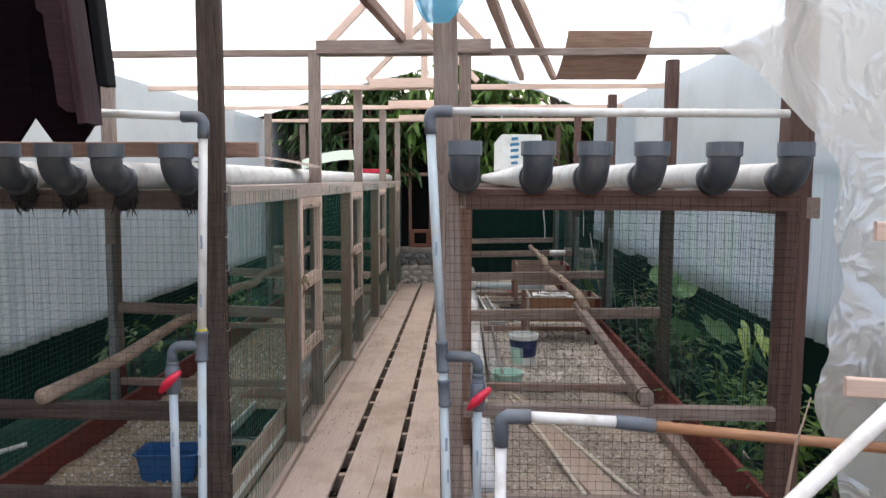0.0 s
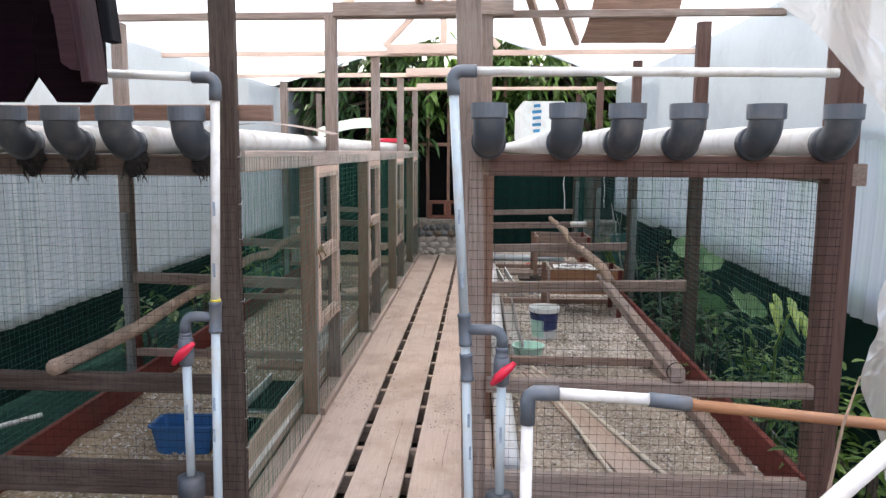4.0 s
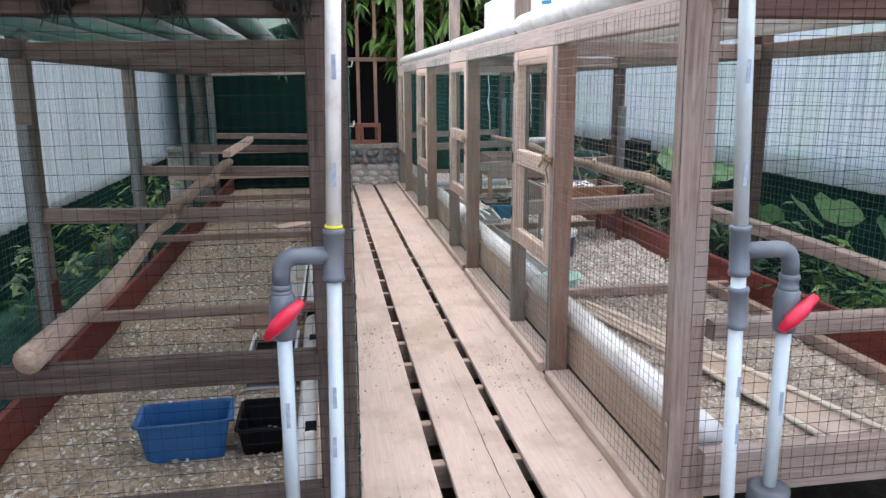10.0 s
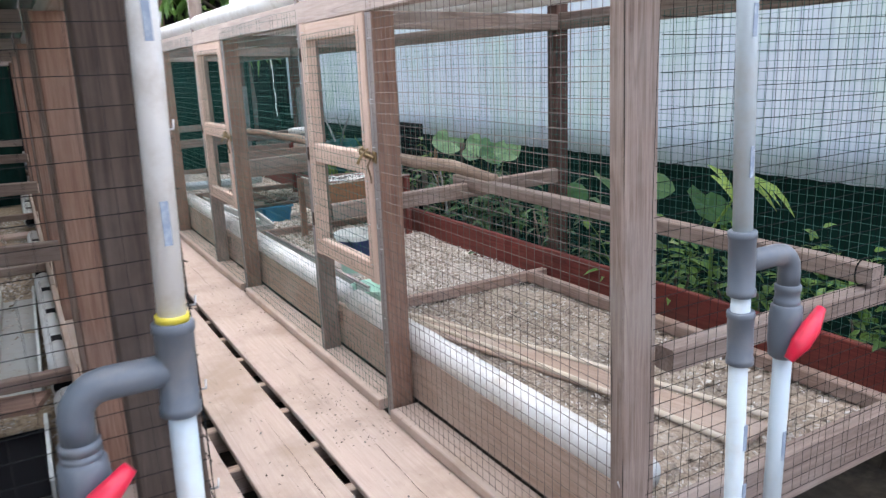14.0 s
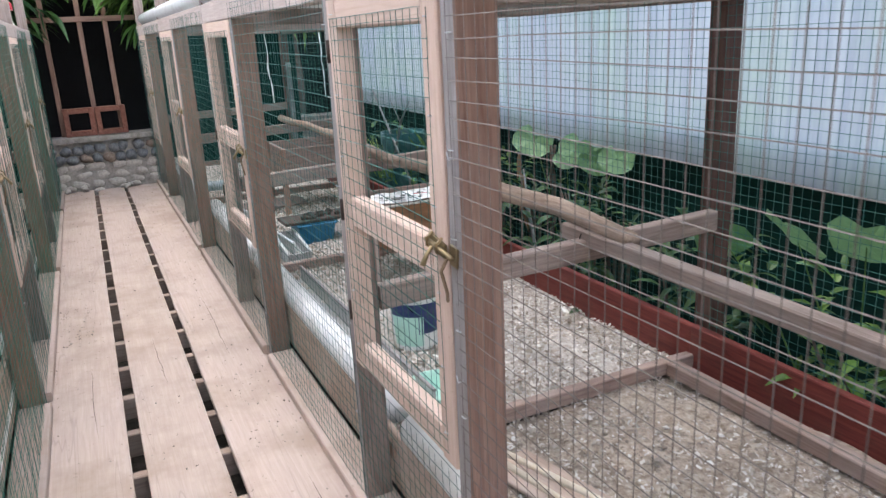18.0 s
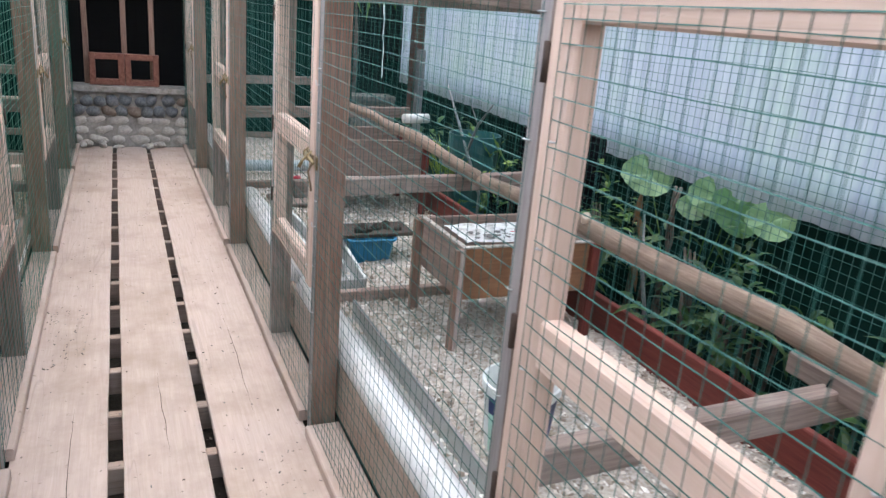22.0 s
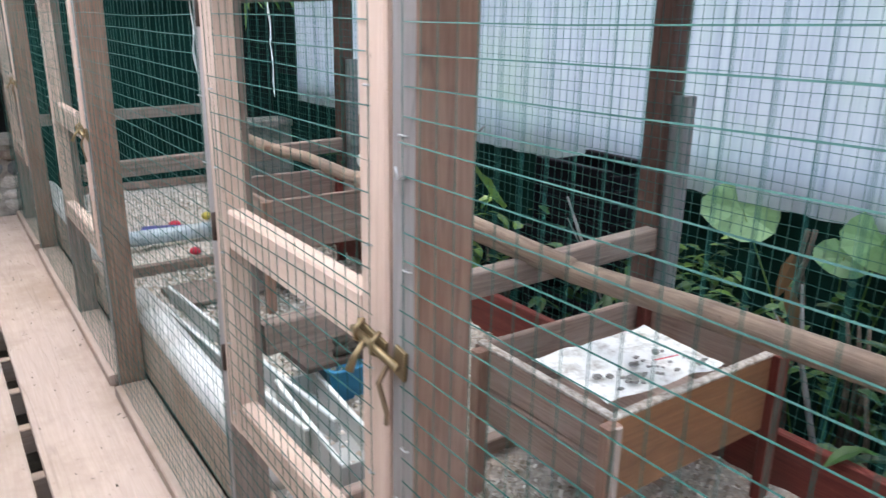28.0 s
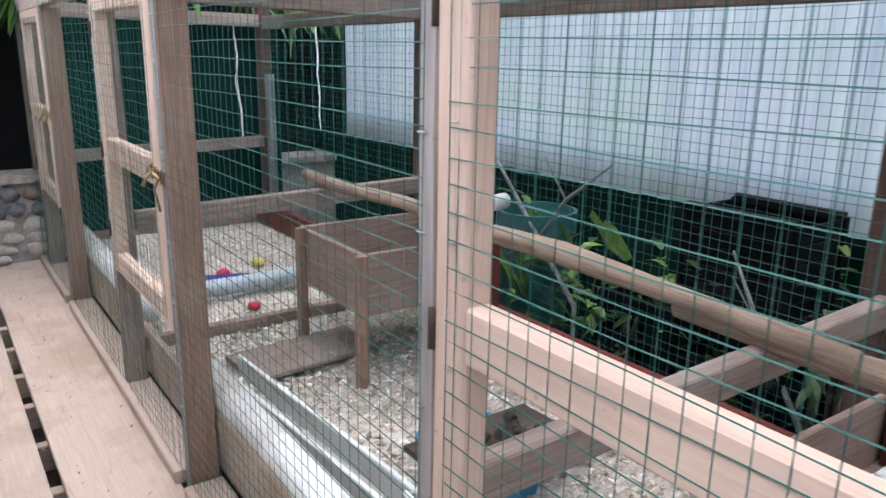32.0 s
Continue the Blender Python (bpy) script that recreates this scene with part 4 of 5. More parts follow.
def tree(x, y, h, spread, clumps, label, leaf=0.2, low=1.7, tx=None):
    tx = x if tx is None else tx
    t = thing("tree", (tx, y + 0.2, -0.32), label, "tree", "trees behind the pens")
    tube("trunk", [(tx, y + 0.2, -0.32), (tx + 0.05, y + 0.2, 0.9), (tx - 0.04, y + 0.15, 2.0), ((x + tx) / 2, y, h * 0.8)], [0.10, 0.085, 0.07, 0.03], BARK, t, sides=10)
    bm = bmesh.new()
    for i in range(clumps):
        a = rng.uniform(0, 2 * math.pi)
        r = spread * math.sqrt(rng.random())
        z = low + (h - low) * rng.random()
        c = Vector((r * math.cos(a) * 1.0, r * math.sin(a) * 0.28, z + 0.32))
        spray(bm, c, (math.cos(a), math.sin(a), rng.uniform(-0.8, 0.4)), rng.randint(6, 10), leaf, leaf * 0.3, 0.5)
    for i in range(9):
        a = i * 0.7
        p = Vector((tx, y + 0.12, max(low, 1.7) + 0.15 * i))
        tube("limb", [p, p + Vector(((x - tx) * 0.6, math.sin(a) * 0.2, 0.3)), p + Vector(((x - tx) + math.cos(a) * spread * 0.6, math.sin(a) * 0.3, 0.35))], [0.03, 0.02, 0.008], BARK, t, sides=6)
    part("crown", bm, LEAF_DARK if leaf < 0.2 else LEAF, t, "", Matrix.Translation((x, y, -0.32)))
    return t


tree(-1.25, 11.15, 3.9, 0.85, 300, "leafy tree with dark drooping leaves behind the pens", 0.19, 1.62, -2.15)
tree(1.40, 11.15, 3.8, 1.0, 330, "leafy tree with bright drooping leaves behind the pens", 0.21, 1.62, 2.05)
tree(0.0, 11.3, 3.6, 1.0, 170, "leafy tree hanging over the end of the walk", 0.22, 2.12, -1.9)


def bush(x, y, z, w, h, n, leaf, mat, label, width=0.35):
    b = thing("shrub", (x, y, -0.32), label, "plant", "shrubs")
    bm = bmesh.new()
    for i in range(n):
        q = Vector((rng.uniform(-w, w) * 0.35, rng.uniform(-w, w), 0.32 + z + h * rng.random()))
        spray(bm, q, (rng.uniform(-1, 1), rng.uniform(-1, 1), rng.uniform(-0.2, 0.8)), 6, leaf, leaf * width, 0.4)
    part("foliage", bm, mat, b, "", Matrix.Translation((x, y, -0.32)))
    for i in range(4):
        dy = rng.uniform(-w, w) * 0.7
        tube("stem", [(x, y + dy * 0.4, -0.32), (x + 0.02, y + dy * 0.8, z + h * 0.4), (x, y + dy, z + h * 0.8)], [0.012, 0.009, 0.005], BARK, b, sides=6)
    return b


for y, n, lf, mt in ((3.2, 34, 0.11, LEAF), (3.75, 40, 0.10, LEAF), (4.3, 34, 0.10, LEAF), (5.2, 26, 0.12, LEAF_DARK), (6.0, 22, 0.12, LEAF_DARK), (7.1, 24, 0.10, LEAF_DARK), (7.9, 20, 0.12, LEAF), (8.8, 18, 0.12, LEAF_DARK)):
    bush(2.10, y, 0.0, 0.38, 0.30 if y < 4.5 else 0.46, n, lf, mt, "low green shrub between the pen and the sheet wall")
for y, n in ((5.6, 12), (6.6, 16), (7.6, 16), (8.6, 16)):
    bush(-2.15, y, -0.1, 0.4, 0.40, n, 0.11, LEAF_DARK if n < 14 else LEAF, "low green weeds under the sheet wall")


LEAF_YAM = leaf_material("yam_leaf", (0.085, 0.21, 0.085), (0.17, 0.32, 0.15))


def big_leaf_plant(x, y, leaves, label, mat):
    p = thing("broad_leaf_plant", (x, y, -0.32), label, "plant", "broad leaved plants")
    bm = bmesh.new()
    for dx, dy, z, r, tilt, turn in leaves:
        add_round_leaf(bm, (dx, dy, z + 0.32), r, tilt, turn)
        tube("leaf_stalk", [(x, y, -0.3), (x + dx * 0.6, y + dy * 0.6, z * 0.6), (x + dx, y + dy, z)], [0.005, 0.0035, 0.0022], LEAF, p, sides=6)
    part("foliage", bm, mat, p, "", Matrix.Translation((x, y, -0.32)))


big_leaf_plant(2.33, 6.35, [(0, 0.386, 0.70, 0.135, 1.0, -0.85), (0, -0.09, 0.705, 0.12, 1.05, -0.7), (-0.03, 0.0, 0.635, 0.085, 0.8, -1.1), (-0.02, -0.258, 0.655, 0.095, 1.25, -0.6), (0, -0.409, 0.685, 0.10, 1.0, -0.9), (0.02, -0.17, 0.70, 0.09, 0.9, -0.5)], "yam plant with broad pale green leaves under the sheet wall", LEAF_YAM)
vine = thing("twisted_vine", (2.28, 6.46, -0.32), "dry brown twisted vine stem hanging under the sheet wall", "vine")
for k, ph in enumerate((0.0, 2.2)):
    tube("strand", [(2.28 + 0.012 * math.cos(ph + 1.3 * q), 6.46 + 0.016 * math.sin(ph + 1.3 * q), -0.32 + 0.085 * q) for q in range(13)], [0.013 - 0.0004 * q for q in range(13)], BARK, vine, sides=7)
for y, z, n in ((6.95, 0.38, 9), (6.6, 0.30, 8), (6.15, 0.36, 7), (5.75, 0.30, 7)):
    bush(2.2, y, z - 0.16, 0.22, 0.34, n, 0.10, LEAF if n > 8 else LEAF_DARK, "fresh green creeper behind the wire")
big_leaf_plant(2.1, 4.35, [(0, 0.3, 0.60, 0.14, 0.8, 1.2), (-0.05, 0.0, 0.66, 0.13, 0.9, 1.9), (0.05, -0.3, 0.58, 0.13, 1.0, 1.5), (-0.1, 0.55, 0.55, 0.11, 1.1, 2.2)], "yam plant with broad green leaves", LEAF_YAM)
big_leaf_plant(2.05, 8.0, [(0, -0.2, 0.60, 0.13, 1.0, 1.2), (0.05, 0.2, 0.55, 0.12, 0.9, 1.6)], "yam plant with broad green leaves", LEAF)
lp = thing("lime_leaf_plant", (2.05, 3.95, -0.32), "plant with long drooping yellow green leaves", "plant")
bm = bmesh.new()
for i in range(6):
    add_leaf(bm, (rng.uniform(-0.05, 0.05), -0.22 + 0.05 * i, 1.08 + rng.uniform(-0.03, 0.03)), (-0.1, -1, rng.uniform(-0.5, -0.1)), (0, 0, 1), 0.19, 0.042, 0.45)
part("foliage", bm, LEAF_LIME, lp, "", Matrix.Translation((2.05, 3.95, -0.32)))
tube("stem", [(2.05, 3.95, -0.32), (2.05, 3.95, 0.5), (2.05, 3.8, 0.72)], [0.012, 0.009, 0.006], LEAF_LIME, lp, sides=6)

# ---- stones of the end wall ----
stone_mats = [speckled("cobble_" + n, c1, c2, c3, 30.0, 0.7, 0.003) for n, c1, c2, c3 in
              (("grey", (0.08, 0.085, 0.09), (0.17, 0.18, 0.185), (0.26, 0.27, 0.27)), ("brown", (0.12, 0.08, 0.06), (0.22, 0.16, 0.12), (0.3, 0.24, 0.19)), ("pale", (0.38, 0.345, 0.30), (0.54, 0.49, 0.435), (0.68, 0.63, 0.56)))]
stone_mesh = [[mesh_of("stone", bm_blob(0.055, 1.0 + 0.3 * rng.random(), 0.55, 0.8 + 0.2 * rng.random(), 0.35, 2, k), m, True) for k in range(5)] for m in stone_mats]
for row in range(5):
    count = 22 if row > 2 else 14
    for i in range(count):
        z = 0.06 + row * 0.085
        kind = 2 if row < 3 else rng.choice((0, 0, 0, 1))
        o = new("stone", rng.choice(stone_mesh[kind]))
        o.parent = endw
        k = 1.0 if row > 2 else rng.uniform(1.1, 1.7)
        o.matrix_basis = pose(-1.15 + i * 2.46 / count + rng.uniform(-0.03, 0.03) + 0.05 * (row % 2), 10.955 - 11.0 + (0.012 if row < 3 else 0), z + 0.3 + rng.uniform(-0.01, 0.01), rng.uniform(-8, 8), rng.uniform(-40, 40) if row > 2 else rng.uniform(-14, 14), 0) @ Matrix.Diagonal((k, 0.75 if row < 3 else 1.1, 0.95 if row < 3 else 1.0, 1))
for i in range(16):
    o = new("stone", rng.choice(stone_mesh[2]))
    o.parent = endw
    o.matrix_basis = pose(-0.6 + 1.2 * rng.random(), -0.06 - 0.07 * rng.random(), 0.30 + 0.05 * rng.random(), 0, rng.uniform(-20, 20), rng.uniform(0, 90)) @ Matrix.Diagonal((rng.uniform(0.6, 1.3), 1.0, 0.5, 1))

# ---- litter ----
def chip_material(name="litter_chips", k=1.0):
    m, n, l, b = material(name)
    ge = n.new("ShaderNodeNewGeometry")
    l.new(ramp(n, l, ge.outputs["Random Per Island"], [(p, tuple(c * k for c in q)) for p, q in ((0.0, (0.20, 0.155, 0.12)), (0.45, (0.40, 0.335, 0.275)), (0.8, (0.6, 0.54, 0.475)), (1.0, (0.8, 0.77, 0.72)))]), b.inputs["Base Color"])
    b.inputs["Roughness"].default_value = 0.9
    return m


CHIP = chip_material("pale_shell_grit", 1.22)
CHIP_MID = chip_material("mid_husks", 0.85)
CHIP_BROWN = chip_material("brown_husks", 0.95)
DROPPING = chip_material("dark_droppings", 0.3)


def chips(name, x0, x1, y0, y1, z, n, size, label, mat=None):
    verts, faces = [], []
    for i in range(n):
        c = Vector((rng.uniform(x0, x1), rng.uniform(y0, y1), z + rng.uniform(0.0, 0.012)))
        e = Euler((rng.uniform(-0.6, 0.6), rng.uniform(-0.6, 0.6), rng.uniform(0, 6.28))).to_matrix()
        a, b_ = size * rng.uniform(0.5, 1.5), size * rng.uniform(0.3, 0.8)
        k = len(verts)
        for q in ((-a, -b_, 0), (a, -b_ * 0.6, 0), (a * 0.7, b_, 0), (-a * 0.8, b_ * 0.8, 0), (0, 0, b_ * 0.5)):
            verts.append(c + e @ Vector(q))
        faces += [(k, k + 1, k + 4), (k + 1, k + 2, k + 4), (k + 2, k + 3, k + 4), (k + 3, k, k + 4)]
    me = bpy.data.meshes.new(name)
    me.from_pydata([tuple(v) for v in verts], [], faces)
    me.materials.append(mat or CHIP)
    return tagged(new(name, me), label, "litter", kind="stuff")


chips("litter_chips", 0.62, 1.70, 2.8, 5.0, ZL, 9000, 0.007, "husk and shell chips lying on the pen floor", CHIP_MID)
chips("shell_grit", 0.62, 1.70, 4.8, 8.7, ZL, 15000, 0.009, "pale shell grit and husks on the pen floor")
chips("litter_chips", 0.62, 1.70, 8.6, 10.4, ZL, 4000, 0.009, "husk and shell chips lying on the pen floor")
chips("litter_chips", -1.65, -0.6, 2.8, 10.0, 0.0, 15000, 0.009, "brown husks lying on the pen floor", CHIP_BROWN)
chips("droppings", -0.43, 0.43, 2.4, 10.8, 0.0, 520, 0.0045, "dry droppings and crumbs on the boardwalk", DROPPING)

def lumps(name, x0, x1, y0, y1, z, n, size, label, mat):
    """Many small uneven stones, each an octahedron pushed out of shape."""
    verts, faces = [], []
    for i in range(n):
        r = size * (0.4 + 1.3 * rng.random() ** 3)
        c = Vector((rng.uniform(x0, x1), rng.uniform(y0, y1), z + r * 0.25))
        e = Euler((rng.uniform(-0.5, 0.5), rng.uniform(-0.5, 0.5), rng.uniform(0, 6.28))).to_matrix()
        k = len(verts)
        for q in ((1.3, 0, 0), (0, 0.9, 0), (-1.2, 0, 0), (0, -0.9, 0), (0, 0, 0.6), (0, 0, -0.5)):
            verts.append(tuple(c + e @ (Vector(q) * r * rng.uniform(0.7, 1.2))))
        for a, b_ in ((0, 1), (1, 2), (2, 3), (3, 0)):
            faces += [(k + a, k + b_, k + 4), (k + b_, k + a, k + 5)]
    me = bpy.data.meshes.new(name)
    me.from_pydata(verts, [], faces)
    me.materials.append(mat)
    return tagged(new(name, me), label, "litter", kind="stuff")


lumps("grit_lumps", 0.66, 1.68, 4.85, 8.6, ZL + 0.008, 3200, 0.011, "coarse shell pieces and clods on the pen floor", CHIP)
lumps("litter_clods", 0.66, 1.62, 2.85, 4.8, ZL + 0.006, 1100, 0.009, "small brown clods among the husks", CHIP_MID)
lumps("litter_clods", -1.6, -0.7, 2.85, 7.5, 0.008, 2200, 0.010, "small straw-brown clods among the husks", CHIP_BROWN)

# ---- things in the pens ----
def open_box(name, x0, x1, y0, y1, z0, z1, mat, label, category, legs=0.0, t=0.018, group=""):
    b = thing(name, ((x0 + x1) / 2, (y0 + y1) / 2, z0 - legs), label, category, group)
    h = z1 - z0
    zc = (z0 + z1) / 2
    bar("front_board", (x0, y0 + t / 2, zc), (x1, y0 + t / 2, zc), t, h, mat[0], b)
    bar("back_board", (x0, y1 - t / 2, zc), (x1, y1 - t / 2, zc), t, h, mat[1], b)
    for xs_ in (x0 + t / 2, x1 - t / 2):
        for k in (-1, 1):
            bar("side_board", (xs_, y0 + t, zc + k * h * 0.252), (xs_, y1 - t, zc + k * h * 0.248), t, h * 0.475, mat[1], b)
    bar("bottom_board", ((x0 + x1) / 2, y0 + t, z0 + 0.03), ((x0 + x1) / 2, y1 - t, z0 + 0.03), x1 - x0 - 2 * t, 0.015, mat[1], b)
    if legs:
        for x in (x0 - 0.015, x1 - 0.03):
            for y in (y0 + 0.0, y1 - 0.03):
                bar("leg", (x, y - 0.012, z0 - legs), (x, y - 0.012, z1 + 0.002), 0.04, 0.03, WOOD_BROWN if x < x0 else WOOD_RED, b)
    return b


nb = open_box("nest_box", 1.05, 1.66, 6.15, 6.60, 0.35, 0.555, (WOOD_ORANGE, WOOD_BOX), "raised wooden nest box with varnished front on four legs", "nest box", 0.20, group="nest boxes")
sheet_ob = thing("feed_sack", (1.3, 6.3, 0.55), "white printed feed sack folded over the nest box", "sack")
CRUST = speckled("dropping_crust", (0.22, 0.17, 0.13), (0.52, 0.46, 0.40), (0.74, 0.70, 0.64), 60.0, 0.95, 0.003)
SACK = plastic("white_sack", (0.8, 0.8, 0.78), 0.6, (0.25, 0.2, 0.15), 0.9, 26.0)
sheet("cloth", (1.085, 6.195, 0.563), (0.99, -0.06, 0), (0.05, 1, 0), 0.37, 0.25, 26, 20, lambda a, b: 0.010 * noise.noise(Vector((a * 14, b * 14, 3))) + 0.012 * abs(noise.noise(Vector((a * 6, b * 5, 8)))), SACK, sheet_ob)
for i in range(34):
    x, y = 1.12 + 0.30 * rng.random(), 6.19 + 0.05 * rng.random() ** 2 + 0.12 * rng.random() * rng.random()
    part("dropping", bm_blob(rng.choice((0.003, 0.004, 0.005, 0.006, 0.010)), rng.uniform(0.8, 1.8), 0.9, 0.5, 0.8, 2, i), DROPPING, sheet_ob, "", Matrix.Translation((x, y, 0.578)))
bar("print_line", (1.30, 6.255, 0.584), (1.37, 6.24, 0.584), 0.003, 0.002, RED, sheet_ob, "faded red print")
bar("white_edge", (1.038, 6.119, 0.16), (1.038, 6.119, 0.56), 0.018, 0.008, WOOD_RAIL, nb, "pale worn edge strip")
for x0, y0, x1, y1 in ((1.05, 6.155, 1.66, 6.155), (1.06, 6.16, 1.06, 6.59)):
    bar("rim_strip", (x0, y0, 0.559), (x1, y1, 0.559), 0.022, 0.008, CRUST, nb, "rim crusted with pale droppings")
open_box("nest_box", 1.08, 1.66, 8.00, 8.50, 0.40, 0.62, (WOOD_BOX, WOOD_BOX), "raised wooden nest box with white droppings on its rim", "nest box", 0.25, group="nest boxes")


def bucket(x, y, z, r, h, mat, label, band=None, open_top=True):
    b = thing("bucket", (x, y, z), label, "bucket", "buckets")
    bm = bmesh.new()
    prof = [(r * 0.80, 0.0), (r * 0.97, h * 0.9), (r * 1.04, h * 0.9), (r * 1.04, h), (r * 0.97, h), (r * 0.93, h * 0.9), (r * 0.76, 0.02)]
    n = 28
    rings = [[bm.verts.new((q * math.cos(2 * math.pi * k / n), q * math.sin(2 * math.pi * k / n), hh)) for k in range(n)] for q, hh in prof]
    for a, c in zip(rings, rings[1:]):
        for k in range(n):
            bm.faces.new((a[k], a[(k + 1) % n], c[(k + 1) % n], c[k]))
    bm.faces.new(rings[0][::-1])
    bm.faces.new(rings[-1])
    part("body", bm, mat, b, "", Matrix.Translation((x, y, z)))
    if band:
        for (m, z0, z1, a0, a1) in band:
            bm = bmesh.new()
            pr = None
            for i in range(13):
                a = a0 + (a1 - a0) * i / 12
                q0, q1 = r * (0.80 + 0.17 * z0 / (0.9)) + 0.001, r * (0.80 + 0.17 * z1 / 0.9) + 0.001
                row = (bm.verts.new((q0 * math.cos(a), q0 * math.sin(a), h * z0)), bm.verts.new((q1 * math.cos(a), q1 * math.sin(a), h * z1)))
                if pr:
                    bm.faces.new((pr[0], row[0], row[1], pr[1]))
                pr = row
            part("label_print", bm, m, b, "printed paint label", Matrix.Translation((x, y, z)))
    tube("bail", arc((x, y, z + h * 0.93), (0.7, 0.7, 0), (0.35, -0.35, -0.85), r * 1.05, 0, math.pi, 14), 0.0025, WIRE_GREY, b, sides=6)
    return b


bucket(0.95, 5.47, ZL, 0.112, 0.235, WHITE, "white and navy paint bucket with green print, open", [(MINT, 0.08, 0.62, 3.2, 4.6), (NAVY, 0.3, 0.85, 4.4, 6.0), (NAVY, 0.62, 0.85, 3.2, 4.4)])
bucket(0.80, 4.95, ZL - 0.005, 0.11, 0.08, MINT, "shallow pale green plastic feed bowl")


def tub(x0, x1, y0, y1, z, h, mat, label, turn=0.0):
    c = Vector(((x0 + x1) / 2, (y0 + y1) / 2, z))
    b = thing("trough", c, label, "trough", "plastic troughs")
    w, d, t = (x1 - x0) / 2, (y1 - y0) / 2, 0.006
    bm = bmesh.new()
    rings = []
    for sx, zz in ((0.84, 0.0), (1.0, h), (1.06, h), (1.06, h - 0.012), (1.04, h - 0.012), (1.04, h - 0.004), (0.965, h - 0.004), (0.82, 0.012)):
        ring = []
        for ax, ay in ((-1, -0.86), (-0.86, -1), (0.86, -1), (1, -0.86), (1, 0.86), (0.86, 1), (-0.86, 1), (-1, 0.86)):
            ring.append(bm.verts.new((ax * w * sx, ay * d * sx, zz)))
        rings.append(ring)
    for a, c2 in zip(rings, rings[1:]):
        for k in range(8):
            bm.faces.new((a[k], a[(k + 1) % 8], c2[(k + 1) % 8], c2[k]))
    bm.faces.new(rings[0][::-1])
    bm.faces.new(rings[-1])
    bmesh.ops.recalc_face_normals(bm, faces=bm.faces)
    part("basin", bm, mat, b, "", Matrix.Translation(c) @ Matrix.Rotation(turn, 4, "Z"))
    q = Matrix.Translation(c) @ Matrix.Rotation(turn, 4, "Z")
    ring = [q @ Vector((ax * w * 1.06, ay * d * 1.06, h - 0.004)) for ax, ay in ((-1, -0.86), (-0.86, -1), (0.86, -1), (1, -0.86), (1, 0.86), (0.86, 1), (-0.86, 1), (-1, 0.86), (-1, -0.86), (-0.95, -0.92))]
    tube("rim", ring, 0.006, mat, b, sides=8)
    return b


tub(-1.19, -0.88, 3.50, 3.68, 0.0, 0.15, BLUE, "dark blue plastic trough on the litter", 0.05)
tub(-0.85, -0.69, 3.50, 3.75, 0.0, 0.11, BLACK_TRIM, "black plastic seed tray on the litter")
tub(0.925, 1.16, 7.15, 7.43, ZL, 0.125, CYAN, "bright blue plastic trough on the litter")


def gutter(y0, y1, a0, a1, w, z, label, rim):
    """Two thin upright boards and a bottom; a0 and a1: the near side's x at its two ends."""
    g = thing("feed_gutter", (a0 + w / 2, y0, z), label, "gutter", "feed gutters")
    for dx in (0, w):
        bar("side", (a0 + dx, y0, z + 0.04), (a1 + dx, y1, z + 0.04), 0.010, 0.08, GALV, g)
        bar("rim", (a0 + dx, y0, z + 0.084), (a1 + dx, y1, z + 0.084), 0.014, 0.010, rim, g, "pale worn rim")
    bar("bottom", (a0 + w / 2, y0, z + 0.008), (a1 + w / 2, y1, z + 0.008), w - 0.012, 0.01, GALV, g)
    return g


GALV = plastic("pale_dusty_trough", (0.42, 0.42, 0.40), 0.5, (0.36, 0.31, 0.25), 0.8)
WOOD_PALE = wood("pale_split_bamboo", (0.55, 0.47, 0.37), (0.70, 0.63, 0.52), (0.45, 0.37, 0.29), 0.4, soft=0.4)
for a, c in (((0.80, 4.60), (1.28, 2.98)), ((0.79, 4.50), (1.045, 2.98))):
    bs = thing("bamboo_strip", (*a, ZL), "thin pale split bamboo strip lying on the litter", "strip", "bamboo strips")
    tube("strip", [(*a, ZL + 0.026), ((a[0] + c[0]) / 2 + 0.01, (a[1] + c[1]) / 2, ZL + 0.032), (*c, ZL + 0.026)], 0.0105, WOOD_PALE, bs, sides=8)
tb = thing("trough_board", (0.9, 3.0, ZL), "flat dusty board between two bamboo strips", "board")
bar("board", (0.81, 4.52, ZL + 0.018), (1.155, 3.0, ZL + 0.018), 0.15, 0.014, WOOD_KICK, tb)
sg = gutter(6.74, 7.27, 0.75, 0.79, 0.125, ZL, "short galvanized feed gutter with a crusted white rim", WHITE)
for ya, xa in ((6.745, 0.75), (7.265, 0.79)):
    bar("end_plate", (xa, ya, ZL + 0.042), (xa + 0.125, ya, ZL + 0.042), 0.008, 0.078, GALV, sg)
gutter(4.9, 6.5, 0.672, 0.66, 0.09, ZL, "narrow grey feed gutter lying along the pen", GREY_PINK)
gutter(6.95, 8.30, 0.745, 0.655, 0.09, ZL, "narrow white feed gutter lying along the pen", WHITE)
bp = thing("water_pipe", (0.9, 9.14, 0.2), "bluish PVC pipe lying across the pen", "pipe")
tube("pipe", [(0.62, 9.14, 0.22), (1.5, 9.12, 0.22)], 0.04, PVC_BLUE, bp, sides=16)
ws = thing("white_pipe_offcut", (1.45, 7.9, 0.75), "short white PVC offcut on the perch end", "pipe")
tube("pipe", [(1.42, 7.85, 0.775), (1.58, 7.88, 0.775)], 0.028, PVC_WHITE, ws, sides=16)
